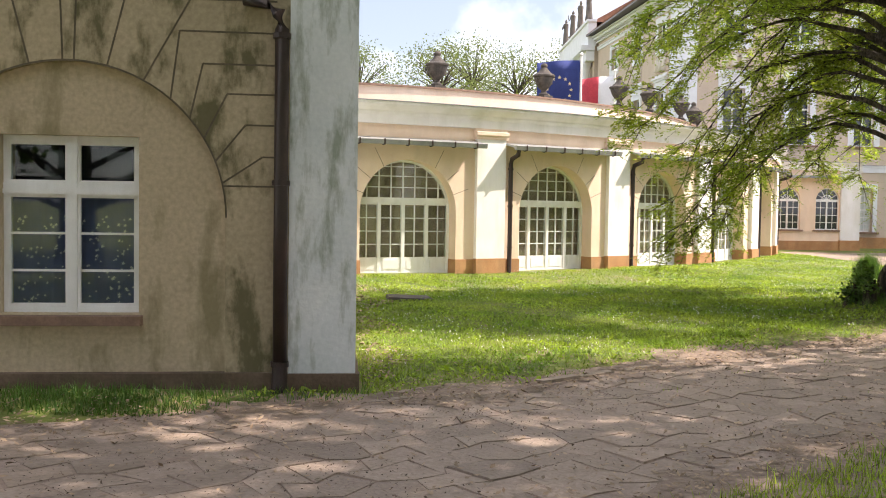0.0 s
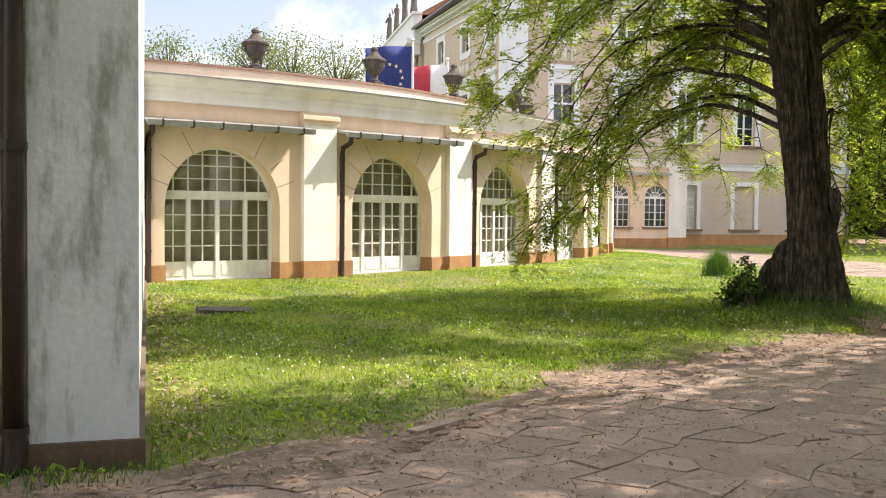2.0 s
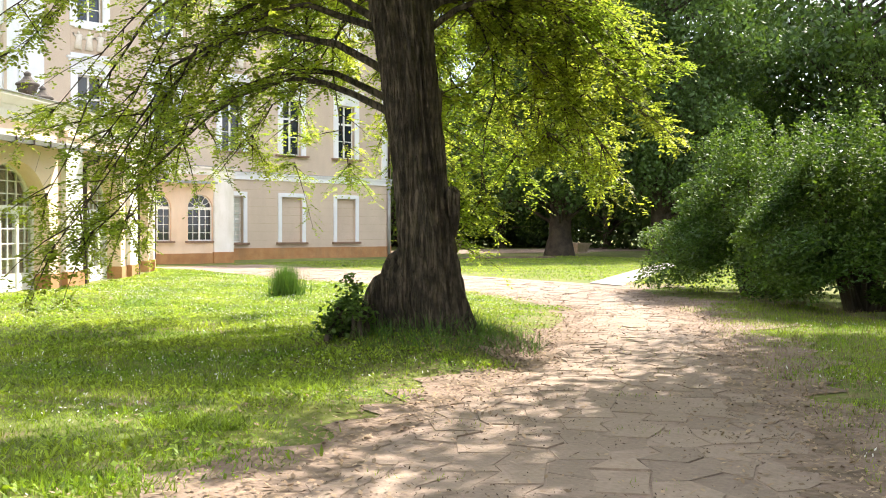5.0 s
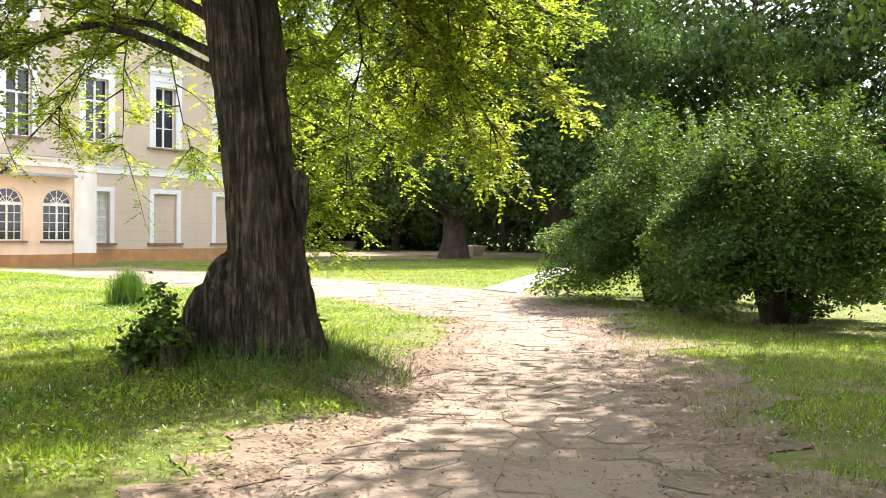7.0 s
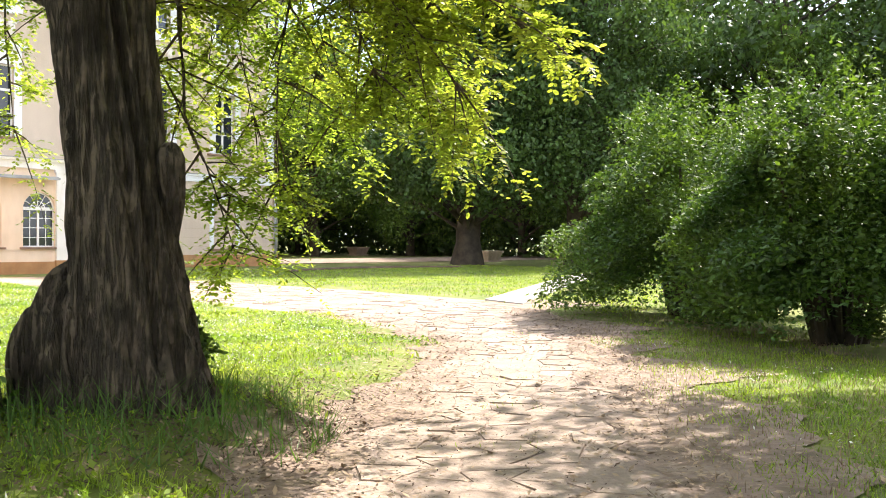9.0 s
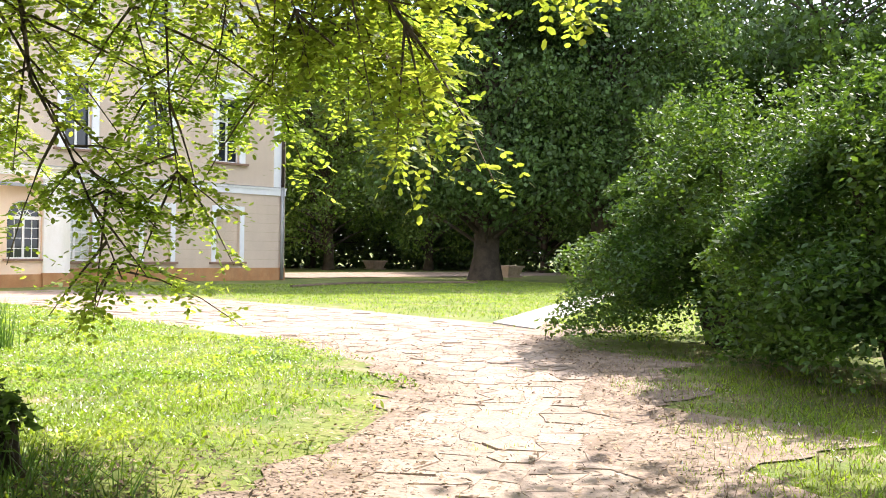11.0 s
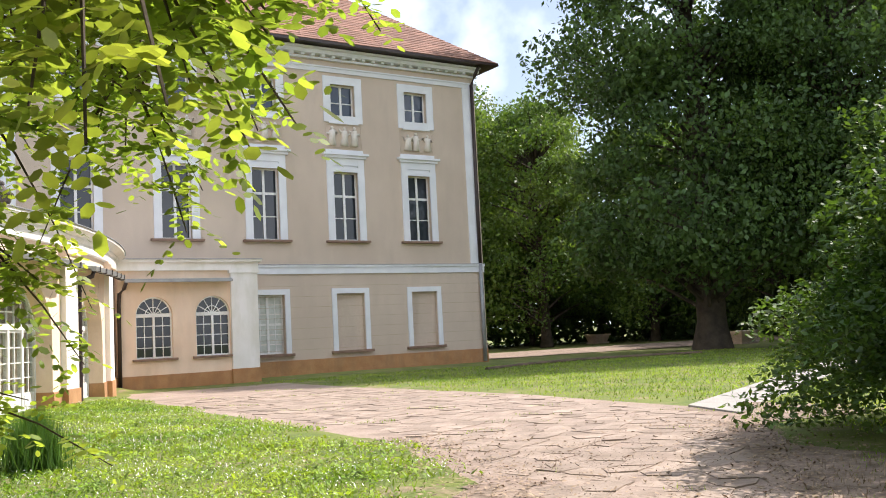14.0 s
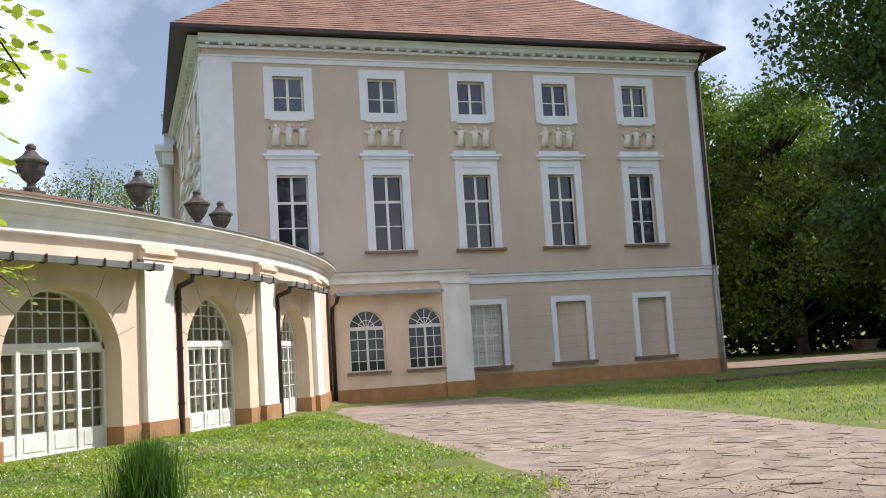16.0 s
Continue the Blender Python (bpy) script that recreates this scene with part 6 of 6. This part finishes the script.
blades("grass", x[keep], y[keep], rng.uniform(0.03, 0.08, keep.sum()), rng.uniform(0.004, 0.008, keep.sum()), M_GRASS, "patchy grass creeping over the dusty verge", 0.9)
# spiky clump
a, q = rng.uniform(0, 6.28, 1800), np.abs(rng.normal(0, 0.16, 1800))
blades("grass_clump", 12.35 + q * np.cos(a), 24.5 + q * np.sin(a), rng.uniform(0.35, 0.75, 1800), rng.uniform(0.005, 0.009, 1800), M_REED, "upright clump of tall ornamental grass", 0.22)
# weeds growing in the path
x, y = rng.uniform(3, 17, 60000), rng.uniform(6, 24, 60000)
keep = inside(PATH_AREA, x, y) & (patch(x, y, 2.9, 1.3) > 1.18)
blades("grass", x[keep], y[keep], rng.uniform(0.02, 0.06, keep.sum()), rng.uniform(0.003, 0.006, keep.sum()), M_GRASS, "sparse weeds between the flagstones")


def flakes(name, x, y, size, mat, label, category, lift=0.01, tilt=0.3):
    n = len(x)
    z = height(x, y) + lift
    a = rng.uniform(0, 6.28, n)
    d = np.stack([np.cos(a), np.sin(a), rng.normal(0, tilt, n)], 1) * size[:, None]
    w = np.stack([-np.sin(a), np.cos(a), rng.normal(0, tilt, n)], 1) * size[:, None] * 0.45
    p = np.stack([x, y, np.broadcast_to(z, n)], 1)
    return tagged(fast_mesh(name, np.stack([p - d, p - w, p + d, p + w], 1), 4, mat), label, category, kind="stuff")


x, y, d = lawn_points(130000, -0.5, 17, 9, 22)
keep = (y > x * 0.75 + 7.6) & (patch(x, y, 1.4, 5) + 0.5 * patch(x, y, 4.1, 1) > -0.5)
x, y = x[keep], y[keep]
flakes("lawn_weeds", x, y, rng.uniform(0.010, 0.026, len(x)) * (1 + 0.3 * patch(x, y, 2.1, 2)), M_GRASS, "low clover and broad-leaved weeds in the lawn", "weeds", 0.032, 0.7)
x, y, d = lawn_points(60000, 6, 17, 20, 36)
flakes("lawn_weeds", x, y, rng.uniform(0.016, 0.036, len(x)) * (1 + 0.3 * patch(x, y, 2.1, 2)), M_GRASS, "low clover leaves in the lawn before the palace", "weeds", 0.035, 0.5)
x, y, d = lawn_points(9000, 9, 17, 18, 32)
keep = patch(x, y, 1.1, 1) > -0.2
flakes("clover", x[keep], y[keep], rng.uniform(0.007, 0.014, keep.sum()), M_CLOVER, "dense white clover flowers in the lawn", "flowers", 0.06, 0.8)
x, y = rng.uniform(14, 22, 30000), rng.uniform(22, 41.5, 30000)
keep = inside(PATH_AREA, x, y) & (patch(x, y, 1.7, 0.6) + 0.5 * patch(x, y, 4.3, 2) > 1.05)
blades("grass", x[keep], y[keep], rng.uniform(0.02, 0.05, keep.sum()), rng.uniform(0.006, 0.012, keep.sum()), M_GRASS, "weedy grass on the flagstones before the porch", 0.9)
x, y, d = lawn_points(26000, -0.5, 16.5, 9, 36)
keep = patch(x, y, 0.8, 3) > 0.15
flakes("clover", x[keep], y[keep], rng.uniform(0.006, 0.014, keep.sum()), M_CLOVER, "small white clover flowers scattered in the lawn", "flowers", 0.06, 0.8)
x, y = rng.uniform(-4, 20, 250000), rng.uniform(3, 24, 250000)
dl, dr = to_line(PATH_LEFT, x, y), to_line(PATH_RIGHT, x, y)
keep = (rng.random(len(x)) < 0.95 * np.exp(-np.minimum(dl, dr) / 0.45)) | (inside(PATH_AREA, x, y) & (rng.random(len(x)) < 0.05))
px, py = (x - 0.46), (y - 9.40)
keep &= ~((px < 0.3) & (py > -0.4))
flakes("leaf_litter", x[keep], y[keep], rng.uniform(0.010, 0.032, keep.sum()), M_DRY, "dry brown leaf litter along the path edges", "litter", 0.022, 0.25)

x, y = rng.uniform(-4, 18, 150000), rng.uniform(3, 22, 150000)
keep = inside(PATH_AREA, x, y) & (rng.random(len(x)) < np.clip(0.45 + 0.4 * patch(x, y, 1.3, 2), 0.05, 1))
keep &= ~((x < 0.76) & (y > 9.0))
flakes("leaf_litter", x[keep], y[keep], rng.uniform(0.004, 0.013, keep.sum()), M_CRUMB, "dark crumbs of litter strewn over the path", "litter", 0.014, 0.4)

a, q = rng.uniform(0, 6.28, 9000), 0.5 + 2.0 * rng.random(9000) ** 1.3
x, y = TREE[0] + q * np.cos(a) + 0.3, TREE[1] + q * np.sin(a) - 0.4
keep = (np.hypot(x - TREE[0], y - TREE[1]) > 0.55) & ~inside(PATH_AREA, x, y)
flakes("leaf_litter", x[keep], y[keep], rng.uniform(0.008, 0.022, keep.sum()), M_CRUMB, "dry brown litter under the tree", "litter", 0.03, 0.35)
x, y = rng.uniform(-0.4, 1.1, 4200), rng.uniform(9.8, 20, 4200)
keep = (x > 0.55 - 0.087 * (y - 9.4)) & (x < 0.95 - 0.087 * (y - 9.4) + 0.25 * patch(x, y, 1.9, 1))
flakes("leaf_litter", x[keep], y[keep], rng.uniform(0.012, 0.034, keep.sum()), M_DRY, "brown litter and bare earth along the pavilion side", "litter", 0.045, 0.3)
slab_stone = Build()
slab_stone.v = [(-0.4, -0.2, -0.05), (0.42, -0.18, -0.05), (0.4, 0.2, -0.05), (-0.38, 0.21, -0.05), (-0.38, -0.18, 0.075), (0.4, -0.16, 0.07), (0.38, 0.18, 0.08), (-0.36, 0.19, 0.07)]
slab_stone.f = [(0, 1, 5, 4), (1, 2, 6, 5), (2, 3, 7, 6), (3, 0, 4, 7), (4, 5, 6, 7)]
so = slab_stone.make("stone_slab", M_STONE)
so.matrix_basis = pose(0.85, 17.4, 0.04, 4, 3, 12)
tagged(so, "dark weathered stone slab lying in the lawn", "slab")

# ---- flagstones ----
def flagstones():
    """Irregular flags on a jittered six-cornered grid; the nearest stretch as single stones."""
    rr = np.random.default_rng(21)
    ang = radians(38)
    ca, sa = math.cos(ang), math.sin(ang)
    du, dv = 0.44, 0.31
    jitter = {}

    def corner(i, j):
        if (i, j) not in jitter:
            jitter[i, j] = ((i * 0.5 + rr.uniform(-0.19, 0.19)) * du, (j + rr.uniform(-0.30, 0.30)) * dv + (0.10 if i % 2 else -0.02) * dv)
        return jitter[i, j]

    cells = []
    for j in range(-60, 90):
        for i in range(-60, 120):
            k = 2 * i + (j % 2)
            ring = [corner(k, j), corner(k + 1, j), corner(k + 2, j), corner(k + 2, j + 1), corner(k + 1, j + 1), corner(k, j + 1)]
            pts = np.array([(u * ca - v * sa, u * sa + v * ca) for u, v in ring])
            cells.append(pts)
    cells = np.array(cells)
    mid = cells.mean(1)
    keep = inside(PATH_AREA, mid[:, 0], mid[:, 1]) & (np.minimum(to_line(PATH_LEFT, mid[:, 0], mid[:, 1]), to_line(PATH_RIGHT, mid[:, 0], mid[:, 1])) > 0.28)
    keep &= (mid[:, 1] < 36)
    cells, mid = cells[keep], mid[keep]
    near = np.hypot(mid[:, 0] - 8.0, mid[:, 1] - 11.8)
    order = np.argsort(near)
    rest = Build()
    for rank, idx in enumerate(order):
        c, m = cells[idx], mid[idx]
        shrink = 0.972
        top = (c - m) * shrink
        z = 0.004 + rr.uniform(-0.005, 0.006)
        tx, ty = rr.normal(0, 0.013, 2)
        up = [(p[0] * 0.97, p[1] * 0.97, z + p[0] * tx + p[1] * ty) for p in top]
        low = [(p[0], p[1], -0.02) for p in top]
        v = low + up
        f = [(6, 7, 8, 9, 10, 11)] + [(i, (i + 1) % 6, (i + 1) % 6 + 6, i + 6) for i in range(6)]
        if rank < 300:
            me = bpy.data.meshes.new("flagstone")
            me.from_pydata(v, [], f)
            me.materials.append(M_FLAG)
            o = new("flagstone", me)
            o.parent = bed
            o.location = (m[0], m[1], 0)
        else:
            n = len(rest.v)
            rest.v += [(a + m[0], b + m[1], e) for a, b, e in v]
            rest.f += [tuple(n + i for i in q) for q in f]
    tagged(rest.make("flagstones", M_FLAG, bed), "worn sandy flagstones", kind="stuff")


flagstones()
